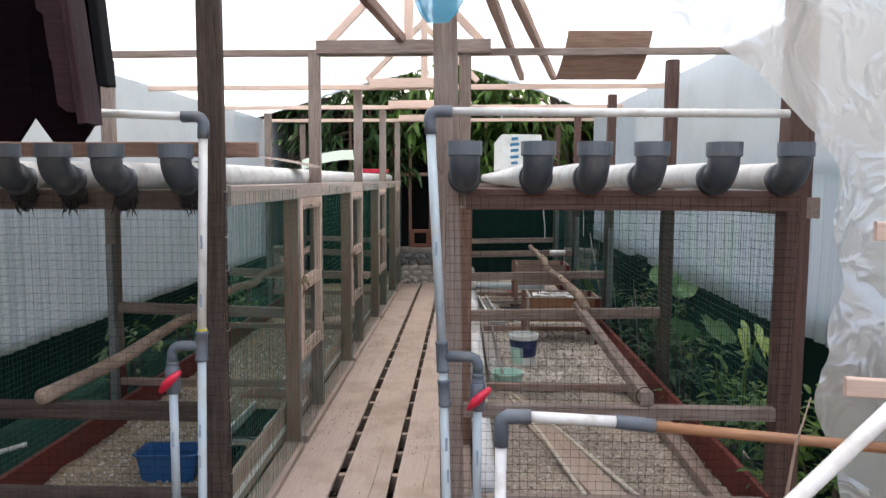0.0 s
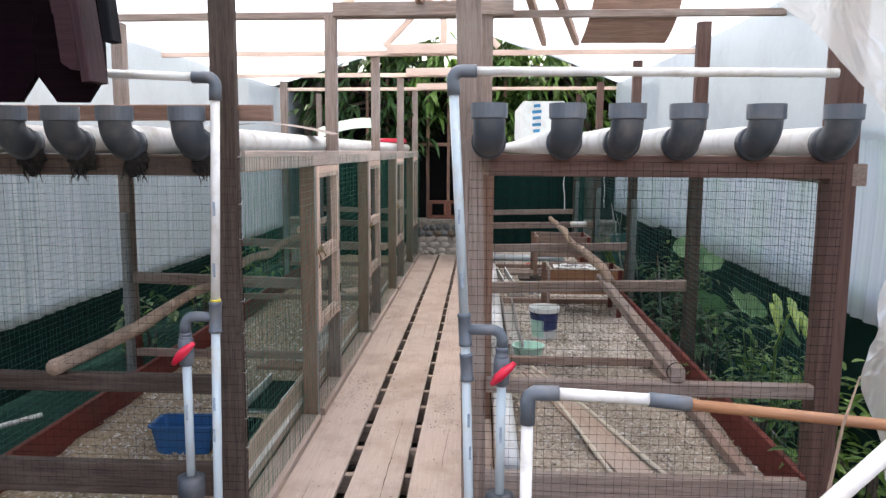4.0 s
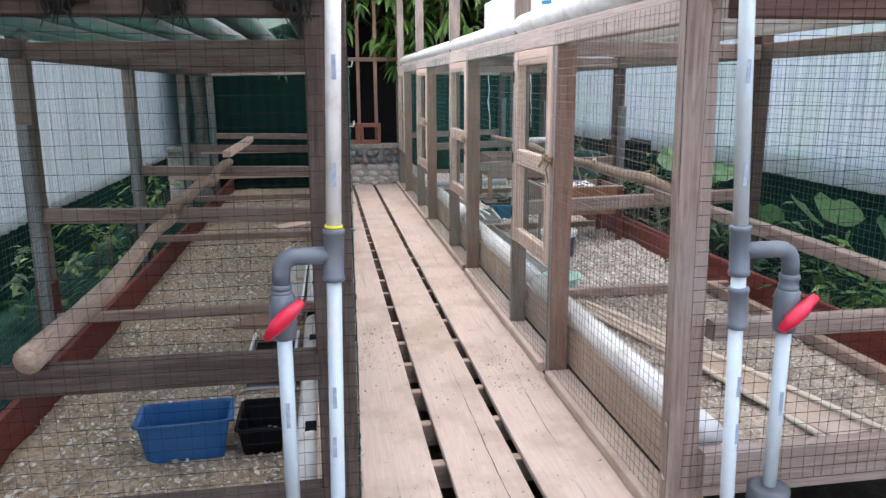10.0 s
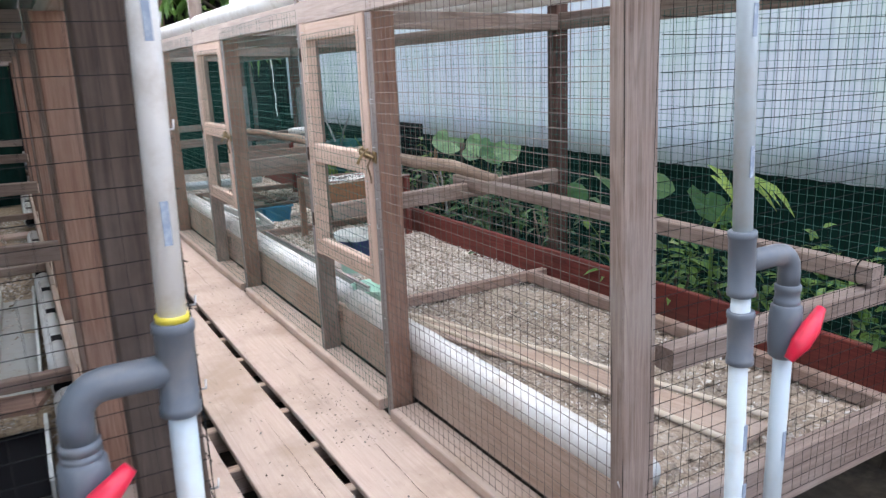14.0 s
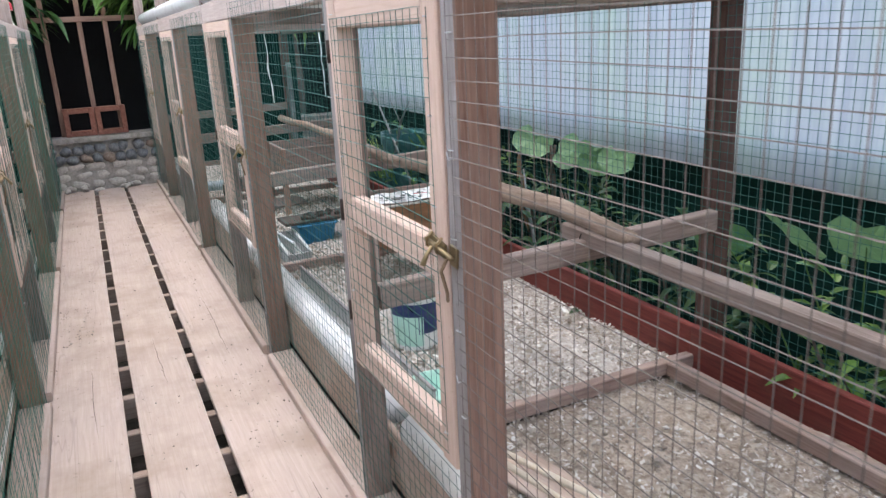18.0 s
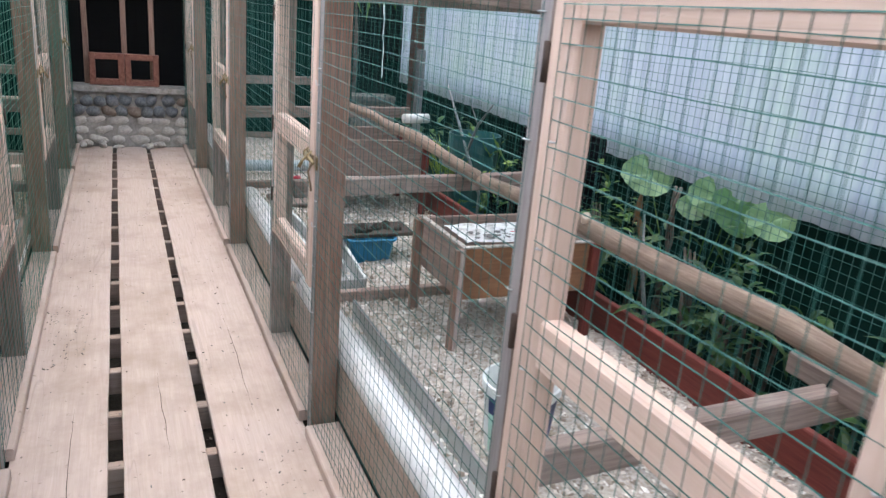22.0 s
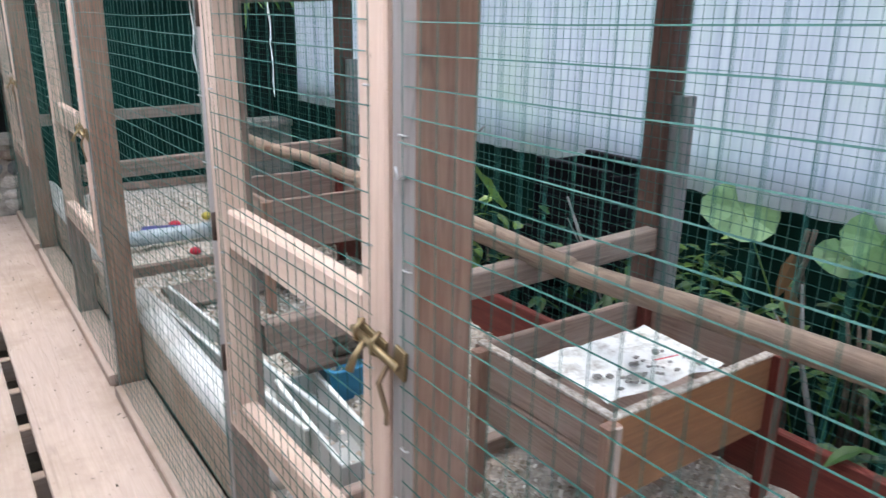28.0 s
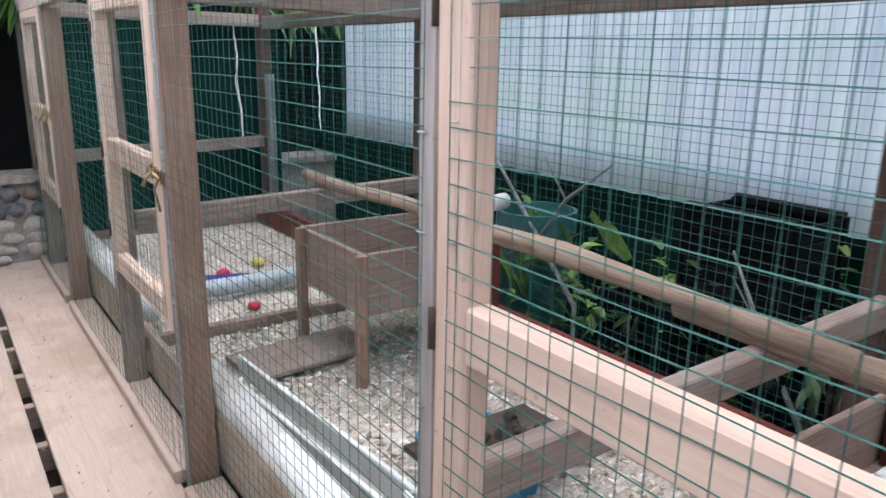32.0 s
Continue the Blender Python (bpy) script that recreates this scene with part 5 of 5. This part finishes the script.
for x, y, m, r in ((1.1, 9.5, RED, 0.035), (1.32, 9.6, YELLOW, 0.035), (1.05, 8.95, RED, 0.03)):
    f = thing("drinker_cap", (x, y, ZL), "small coloured plastic drinker cap on the litter", "drinker", "drinker caps")
    part("cap", bm_blob(r, 1, 1, 0.7, 0.05, 2), m, f, "", Matrix.Translation((x, y, ZL + r * 0.6)), smooth=True)
np_ = thing("feed_tray", (1.15, 9.35, ZL), "purple plastic feed tray on the litter", "tray")
bar("tray", (0.9, 9.42, ZL + 0.03), (1.2, 9.30, ZL + 0.03), 0.10, 0.03, plastic("purple_plastic", (0.04, 0.03, 0.25), 0.4), np_)
for a, c, w, m, z in (((0.75, 8.30), (1.26, 8.34), 0.26, WOOD_POST, ZL + 0.03), ((0.85, 7.27), (1.26, 7.28), 0.20, WOOD_DARK, ZL + 0.137)):
    st = thing("loose_board", (*a, z), "loose weathered board lying in the pen, dirt on it", "board", "loose boards")
    bar("board", (*a, z), (*c, z), w, 0.02, m, st)
for i in range(9):
    cl = thing("dirt_clod", (0.95 + 0.03 * i, 7.33, ZL + 0.147), "dark clod of dirt on the board", "dirt", "dirt clods")
    r_ = rng.uniform(0.014, 0.028)
    part("clod", bm_blob(r_, 1.2, 1, 0.7, 0.6, 2, i), SOIL, cl, "", Matrix.Translation((rng.uniform(0.92, 1.2), rng.uniform(7.20, 7.35), ZL + 0.147 + r_ * 0.5)), smooth=True)

# ---- left pens: loose things ----
wt = gutter(4.08, 4.60, -0.885, -0.88, 0.21, 0.01, "pale feed gutter with dark water on the litter", WHITE)
gutter(5.05, 6.62, -0.84, -0.82, 0.17, 0.0, "pale dusty feed gutter beside the white pipe", WHITE)
bar("water", (-0.78, 4.085, 0.045), (-0.775, 4.595, 0.045), 0.19, 0.004, BLACK_TRIM, wt, "dark standing water", bevel=0.0005, wob=0)
for a, b_, m in (((-0.97, 4.74, 0.11), (-0.67, 4.64, 0.13), WOOD_BROWN), ((-0.95, 7.5, 0.08), (-0.6, 7.7, 0.1), WOOD_NEW), ((-1.0, 8.2, 0.12), (-0.6, 8.2, 0.12), WOOD_NEW)):
    st = thing("loose_board", a, "loose pale board lying on the litter", "board", "loose boards")
    bar("board", a, b_, 0.16, 0.022, m, st)
for y, z in ((7.45, 0.56), (8.0, 0.5), (9.2, 0.62)):
    rl = thing("roost_rail", (-1.2, y, z), "pale timber roost rail across the pen", "rail", "roost rails")
    bar("rail", (-1.8, y, z), (-0.5, y, z), 0.05, 0.06, WOOD_NEW, rl)
zb = thing("roost_ladder", (-0.9, 8.2, 0.7), "pale zigzag roost boards", "roost")
bar("board", (-1.25, 6.9, 0.78), (-1.2, 8.3, 0.80), 0.06, 0.05, WOOD_NEW, zb)
wp = thing("ground_pipe", (-2.2, 3.2, 0.3), "thin white pipe lying on the net", "pipe")
tube("pipe", [(-2.45, 3.3, 0.02), (-1.9, 3.75, 0.1)], 0.014, PVC_WHITE, wp)
sheet("net_floor_west", (-2.55, 2.8, -0.08), (1, 0, 0.02), (0, 1, 0), 0.9, 7.4, 20, 60, lambda a, b: 0.05 * noise.noise(Vector((a * 3, b * 2, 9))), NET, None, "dark green shade net lying on the ground", "structure")

# ---- front clutter ----
hut = thing("hut_gable", (-0.9, 2.2, 1.66), "dark purple painted board gable with pointed board ends and black trim", "hut")


def gable_board(x0, x1, z0, z1, y, cut, mat, name="board", slope=0.0):
    bm = bmesh.new()
    w = (x1 - x0)
    pts = [(x0, z0 + cut), (x0 + w * 0.28, z0), (x1 - w * 0.28, z0), (x1, z0 + cut), (x1 - slope, z1), (x0 - slope, z1)]
    f = [bm.verts.new((px, y - 0.012, pz)) for px, pz in pts]
    k = [bm.verts.new((px, y + 0.012, pz)) for px, pz in pts]
    bm.faces.new(f), bm.faces.new(k[::-1])
    for i in range(len(pts)):
        j = (i + 1) % len(pts)
        bm.faces.new((f[j], f[i], k[i], k[j]))
    bmesh.ops.recalc_face_normals(bm, faces=bm.faces)
    for v in bm.verts:
        v.co -= Vector((x0, y, z0))
    part(name, bm, mat, hut, "", Matrix.Translation((x0, y, z0)))


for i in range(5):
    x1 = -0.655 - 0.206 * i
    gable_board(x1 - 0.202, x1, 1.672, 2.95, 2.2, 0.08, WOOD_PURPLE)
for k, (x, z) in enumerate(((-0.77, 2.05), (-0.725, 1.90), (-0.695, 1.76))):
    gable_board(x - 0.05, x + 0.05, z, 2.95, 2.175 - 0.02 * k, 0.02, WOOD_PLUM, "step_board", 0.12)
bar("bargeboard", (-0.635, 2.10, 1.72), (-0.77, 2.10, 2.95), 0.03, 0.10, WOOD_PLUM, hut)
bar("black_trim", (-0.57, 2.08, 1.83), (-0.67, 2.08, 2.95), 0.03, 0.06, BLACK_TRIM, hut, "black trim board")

hang = thing("plastic_curtain", (2.1, 2.3, 0.0), "cloudy stained plastic film hanging beside the pens", "plastic film")
bm = bmesh.new()
rows = []
for j in range(91):
    z = -0.1 + 3.0 * j / 90
    edge = ((-0.2, 1.86), (0.55, 1.72), (0.9, 1.60), (1.2, 1.66), (1.62, 1.635), (1.705, 1.587), (1.917, 1.343), (2.075, 1.10), (2.31, 0.905), (3.0, 0.40))
    for (za, xa), (zb_, xb_) in zip(edge, edge[1:]):
        if za <= z <= zb_:
            xl = xa + (xb_ - xa) * (z - za) / (zb_ - za) + 0.012 * math.sin(z * 21)
    row = []
    for i in range(61):
        u = i / 60
        x = xl + (2.95 - xl) * u
        y = 2.22 - 0.55 * u + 0.06 * noise.noise(Vector((x * 2.2 + z * 1.5, z * 1.5, 0))) + 0.03 * abs(noise.noise(Vector((x * 6 + z * 6, z * 2, 4)))) + 0.012 * noise.noise(Vector((x * 16, z * 16, 7)))
        row.append(bm.verts.new((x - 2.1, y - 2.3, z)))
    rows.append(row)
for a, c in zip(rows, rows[1:]):
    for i in range(60):
        bm.faces.new((a[i], a[i + 1], c[i + 1], c[i]))
part("film", bm, FILM_HANG, hang, "", Matrix.Translation((2.1, 2.3, 0.0)), smooth=True)
for z, x0 in ((1.42, 1.66), (0.97, 1.60)):
    bar("batten", (x0, 2.02, z), (x0 + 0.6, 1.9, z), 0.03, 0.055, WOOD_NEW, hang)
bar("batten_post", (1.72, 2.0, 0.3), (1.83, 1.98, 1.2), 0.06, 0.03, WOOD_NEW, hang)
dp = thing("leaning_pipe", (1.3, 1.6, -0.3), "white PVC pipe leaning across in front of the pens", "pipe")
tube("pipe", [(0.20, 1.55, -0.31), (1.226, 1.6, 0.749), (2.4, 1.65, 1.95)], 0.02, PVC_WHITE, dp)
tw = thing("twig", (1.43, 2.0, 0.3), "dry thin twig stuck upright", "twig")
tube("stem", [(1.42, 2.0, -0.3), (1.435, 2.0, 0.604), (1.46, 2.0, 0.80), (1.495, 2.0, 0.94)], [0.005, 0.005, 0.004, 0.002], WOOD_BRANCH, tw, sides=6)
nbag = thing("net_bag", (0.4, 2.3, 2.07), "sky blue knotted net bag hanging from a roof beam", "net bag")
bm = bmesh.new()
rows = []
for j in range(15):
    z = 2.06 + 0.46 * (j / 14)
    r = 0.03 + 0.155 * (j / 14) ** 0.7
    rows.append([bm.verts.new((0.40 + r * (1 + 0.12 * math.sin(a * 5 + j * 0.3) + 0.10 * math.sin(a * 9 - j * 0.4)) * math.cos(a) - 0.4, r * 0.6 * math.sin(a), z - 2.07)) for a in (2 * math.pi * k / 28 for k in range(28))])
for a, c in zip(rows, rows[1:]):
    for i in range(28):
        bm.faces.new((a[i], a[(i + 1) % 28], c[(i + 1) % 28], c[i]))
bm.faces.new(rows[0][::-1])
part("net", bm, film("blue_net", (0.05, 0.42, 0.60), 0.45, (0.03, 0.25, 0.42), 0.6), nbag, "", Matrix.Translation((0.4, 2.3, 2.07)), smooth=True)
tube("cord", [(0.4, 2.3, 2.5), (0.42, 2.6, 2.42)], 0.006, CYAN, nbag, sides=6)
# carton on the pen tops
ct = thing("carton", (1.02, 6.2, 1.63), "white carton with blue print lying on the pipes", "carton")
part("box", bm_box(1.3, 0.31, 0.27, 0.006), WHITE, ct, "", along((0.92, 5.6, 1.77), (0.92, 6.9, 1.77)))
for i, (dz, w) in enumerate(((0.10, 0.05), (0.055, 0.07), (0.01, 0.06), (-0.04, 0.065), (-0.085, 0.05))):
    bar("print_bar", (0.87 - w / 2, 5.597, 1.77 + dz), (0.87 + w / 2, 5.597, 1.775 + dz), 0.002, 0.022, CYAN, ct, "blue print")
# brown sheets under the roof
pl = thing("plywood_sheet", (1.5, 4.8, 2.2), "sagging red-brown plywood panel laid on the purlins", "panel")
sheet("panel", (1.15, 4.72, 2.49), (1, 0, 0), (-0.13, 0.36, -0.60), 0.54, 0.48, 10, 12, lambda a, b: 0.9 * (b - 0.24) ** 2, WOOD_RAFTER, pl)
for k, (x0, x1, y, z) in enumerate(((0.07, 0.76, 2.95, 2.50), (0.07, 0.76, 3.3, 2.52), (0.10, 0.74, 3.7, 2.53))):
    bd = thing("roof_board", (x0, y, z), "brown board laid across the rafters", "board", "roof boards")
    bar("board", (x0, y, z), (x1, y, z), 0.02, 0.16, WOOD_RAFTER, bd, roll=55)
for a, c in (((-0.05, 2.75, 2.42), (0.08, 4.75, 2.46)), ((0.59, 2.75, 2.43), (1.27, 6.6, 2.47)), ((0.51, 2.75, 2.43), (0.99, 6.6, 2.47))):
    bar("long_rafter", a, c, 0.045, 0.06, WOOD_RAFTER, frame_ob)
for y in (4.76, 6.64):
    for s in (-1, 1):
        bar("strut", (0.1 + s * 0.5, y, 2.44), (0.1, y, 2.95), 0.04, 0.05, WOOD_NEW, frame_ob)
    bar("king_post", (0.12, y, 2.42), (0.12, y, 3.1), 0.06, 0.04, WOOD_NEW, frame_ob)
bar("ridge_board", (0.25, 1.0, 3.2), (0.25, 8.6, 3.2), 0.04, 0.08, WOOD_NEW, frame_ob)
# unseen plain wall added behind the walker to cut light on the fronts
hw = bar("wall_house", (-6, -4.0, 1.2), (6, -4.0, 1.2), 0.2, 3.2, plastic("grey_render", (0.4, 0.39, 0.37), 0.9), None, "plain grey wall added unseen behind the walker to block light")
tagged(hw, category="wall", kind="structure")

# out-of-view roof and wall, added to keep skylight off the left front
hr = bar("hut_roof", (-2.6, 1.06, 2.9), (-1.0, 1.06, 2.5), 2.0, 0.05, WOOD_PURPLE, None, "unseen dark roof added behind the gable to shade the left front")
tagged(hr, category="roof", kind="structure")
hb = bar("hut_wall", (-1.15, 0.1, 2.05), (-1.15, 2.05, 2.05), 0.05, 0.75, WOOD_PURPLE, None, "unseen dark side wall added to shade the left front")
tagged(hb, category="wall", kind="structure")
# rail behind the left cups
cr = thing("cup_rail", (-1.2, 2.84, 1.63), "brown timber rail behind the planting cups", "rail")
bar("rail", (-2.3, 2.835, 1.665), (-0.335, 2.835, 1.675), 0.035, 0.06, WOOD_BROWN, cr)
# things lying on the left pen tops
pg = thing("green_sheet", (-0.75, 6.3, 1.63), "pale green plastic sheet bent over the pipes", "plastic sheet")
sheet("sheet", (-0.86, 6.0, 1.63), (0.95, 0.30, 0.12), (-0.1, 0.5, 0.22), 0.44, 0.4, 14, 10, lambda a, b: 0.05 * math.sin(a * 5), plastic("pale_green_sheet", (0.33, 0.40, 0.32), 0.5), pg)
cb = thing("curved_board", (-0.8, 4.4, 1.65), "brown bent plywood board lying on the pipes", "board")
sheet("board", (-1.25, 4.2, 1.625), (1, 0.1, 0), (0, 0.5, 0.02), 0.85, 0.5, 16, 4, lambda a, b: 0.06 * math.sin(a * 3.7), WOOD_POST, cb)
rt = thing("red_tray", (-0.6, 8.9, 1.63), "red plastic tray on the pipes", "tray")
bar("tray", (-0.75, 8.9, 1.655), (-0.45, 8.9, 1.655), 0.2, 0.045, RED, rt)
# pots and scrap behind the last pens
def crate(x0, x1, y0, y1, z0, z1):
    c = thing("crate", ((x0 + x1) / 2, y0, z0), "black plastic lattice crate standing behind the pen", "crate", "black crates")
    for k in range(6):
        z = z0 + 0.03 + (z1 - z0 - 0.06) * k / 5
        for x in (x0, x1):
            bar("slat", (x, y0, z), (x, y1, z), 0.008, 0.05, BLACK_TRIM, c)
        for y in (y0, y1):
            bar("slat", (x0, y, z), (x1, y, z), 0.008, 0.05, BLACK_TRIM, c)
    for y in (y0, y1):
        for x in (x0, x1):
            bar("corner", (x, y, z0), (x, y, z1), 0.025, 0.025, BLACK_TRIM, c)
    bar("bottom", (x0, (y0 + y1) / 2, z0 + 0.01), (x1, (y0 + y1) / 2, z0 + 0.01), y1 - y0, 0.02, BLACK_TRIM, c)
    for x in (x0, x1):
        bar("rim", (x, y0, z1), (x, y1, z1), 0.03, 0.03, BLACK_TRIM, c)


crate(1.98, 2.25, 7.02, 7.42, -0.30, 0.42)
crate(1.98, 2.25, 7.04, 7.42, 0.44, 0.80)
crate(2.0, 2.25, 7.45, 7.78, -0.30, 0.40)
bucket(2.10, 8.28, -0.30, 0.17, 0.92, plastic("teal_plastic", (0.02, 0.12, 0.13), 0.4), "teal plastic bin standing behind the pen")
bucket(2.06, 8.85, -0.30, 0.16, 0.70, plastic("dark_green_plastic", (0.03, 0.10, 0.07), 0.4), "dark green plastic pot standing behind the pen")
gr = thing("grass_tuft", (2.02, 8.4, -0.32), "tuft of long pale grass blades", "grass")
bm = bmesh.new()
for i in range(60):
    a = rng.uniform(0, 6.28)
    add_leaf(bm, (0.05 * math.cos(a), 0.25 * rng.uniform(-1, 1), 0.55), (0.4 * math.cos(a), 0.6 * math.sin(a), 1), (0, 1, 0.2), rng.uniform(0.35, 0.65), 0.012, 0.35, 4)
part("foliage", bm, LEAF_LIME, gr, "", Matrix.Translation((2.02, 8.4, -0.32)))
for a, c in (((1.98, 7.9, 0.3), (1.95, 8.5, 0.95)), ((1.99, 8.2, 0.45), (1.92, 7.7, 0.9)), ((2.0, 6.9, 0.1), (1.93, 7.2, 0.7)), ((2.0, 6.15, 0.0), (1.98, 6.3, 0.62))):
    db = thing("dead_branch", a, "thin pale dead branch leaning behind the pen", "branch", "dead branches")
    mid = Vector(a).lerp(Vector(c), 0.55) + Vector((0, 0.03, 0.03))
    tube("stem", [(a[0], a[1], -0.3), a, mid, c], [0.012, 0.011, 0.009, 0.004], GREY_WOOD, db, sides=6)
    tube("side_twig", [mid, mid + Vector((-0.03, 0.10, 0.16))], [0.006, 0.002], GREY_WOOD, db, sides=6)
dl = thing("dead_leaf", (1.97, 6.33, 0.55), "brown withered leaf hanging behind the wire", "leaf")
bm = bmesh.new()
for i in range(4):
    add_leaf(bm, (0.01 * i, 0.01 * i, 0.08 - 0.1 * i), (0.1, 0.3 * (-1) ** i, -1), (1, 0, 0), 0.16, 0.05, 0.0)
part("blade", bm, plain("withered_leaf", (0.2, 0.11, 0.05), 0.8), dl, "", Matrix.Translation((1.97, 6.33, 0.62)))

# light through slits in the end net, built as narrow white strips
for x, z0, z1 in ((1.64, 0.72, 1.46), (2.21, 0.74, 1.50)):
    ws = thing("net_slit", (x, 10.68, z1), "bright slit in the end net, built as a white strip", "strip", "plastic strips")
    bm = bmesh.new()
    prev = None
    for q in range(15):
        zz = (z0 - z1) * q / 14
        cx = 0.014 * noise.noise(Vector((x, q * 0.35, 1))) + 0.02 * q / 14
        ww = 0.004 + 0.010 * abs(noise.noise(Vector((q * 0.8, x, 4))))
        row = (bm.verts.new((cx - ww, 0.012 * noise.noise(Vector((q * 0.6, x, 7))), zz)), bm.verts.new((cx + ww, 0.012 * noise.noise(Vector((q * 0.6, x, 9))), zz)))
        if prev:
            bm.faces.new((prev[0], prev[1], row[1], row[0]))
        prev = row
    part("strip", bm, WHITE, ws, "", Matrix.Translation((x, 10.68, z1)))
# dry vine on the front post
vn = thing("dry_vine", (0.42, 2.66, 1.5), "thin dry vine curled round the front post", "vine")
tube("stem", [(0.40, 2.69, 1.45), (0.36, 2.66, 1.52), (0.41, 2.66, 1.58), (0.47, 2.67, 1.63), (0.44, 2.68, 1.70)], [0.003, 0.003, 0.0025, 0.002, 0.0015], WOOD_BRANCH, vn, sides=6)
tube("side_shoot", [(0.41, 2.66, 1.58), (0.37, 2.64, 1.63), (0.345, 2.64, 1.66)], [0.002, 0.002, 0.001], WOOD_BRANCH, vn, sides=6)
# long drying cracks in the boards
CRACK = plain("crack_shadow", (0.03, 0.021, 0.017), 0.95, 0.0, 0.05)
for x, y0, y1, w in ((0.035, 2.35, 4.3, 0.0034), (0.305, 3.35, 4.0, 0.0028), (0.27, 2.5, 3.2, 0.003), (-0.31, 2.4, 3.3, 0.0026), (0.34, 4.6, 5.0, 0.0025), (-0.27, 5.6, 6.3, 0.0022), (0.0, 5.9, 6.5, 0.0022), (0.29, 6.1, 7.0, 0.0022)):
    bm = bmesh.new()
    prev, n_ = None, int((y1 - y0) / 0.03)
    for i in range(n_ + 1):
        y = y0 + (y1 - y0) * i / n_
        cx = x + 0.022 * noise.noise(Vector((x * 9, y * 1.3, 2))) + 0.004 * noise.noise(Vector((x * 9, y * 11, 5)))
        ww = w * math.sin(math.pi * min(max(i / n_, 0.04), 0.96)) * (0.8 + 0.5 * noise.noise(Vector((y * 9, x, 1)))) * 0.5
        row = (bm.verts.new((cx - ww, y - 6.8, 0.0035)), bm.verts.new((cx + ww, y - 6.8, 0.0035)))
        if prev:
            bm.faces.new((prev[0], prev[1], row[1], row[0]))
        prev = row
    part("crack", bm, CRACK, walkway, "dark drying crack", Matrix.Translation((0, 6.8, 0)))
for x0, x1, y0, y1, n_ in ((-0.42, -0.2, 4.2, 4.9, 150), (0.18, 0.43, 3.9, 4.5, 120), (-0.43, -0.25, 6.6, 7.2, 70), (-0.42, -0.2, 2.4, 3.2, 70), (0.2, 0.43, 5.2, 5.9, 60)):
    chips("droppings", x0, x1, y0, y1, 0.001, n_, 0.0042, "dry droppings and crumbs scattered on the boardwalk", DROPPING)
# black root clumps hanging below the cups
ROOTS = speckled("black_wet_roots", (0.004, 0.003, 0.003), (0.012, 0.010, 0.009), (0.03, 0.025, 0.02), 60.0, 0.95, 0.01)
for k, x in enumerate(LEFT_CUPS[:6]):
    rc = thing("root_clump", (x, 2.725, 1.50), "black wet root clump hanging under a planting cup", "roots", "root clumps")
    part("clump", bm_blob(0.042, 1.0 + 0.2 * rng.random(), 0.5, 1.15, 0.7, 3, k + 2), ROOTS, rc, "", Matrix.Translation((x + 0.02, 2.722, 1.49)), smooth=True)
    for i in range(9):
        q = Vector((x + 0.02 + rng.uniform(-0.04, 0.04), 2.705 + rng.uniform(-0.01, 0.01), 1.475))
        tube("root_hair", [q, q + Vector((rng.uniform(-0.01, 0.01), 0, -0.03)), q + Vector((rng.uniform(-0.02, 0.02), 0, -rng.uniform(0.045, 0.07)))], [0.0035, 0.0025, 0.001], ROOTS, rc, sides=5)
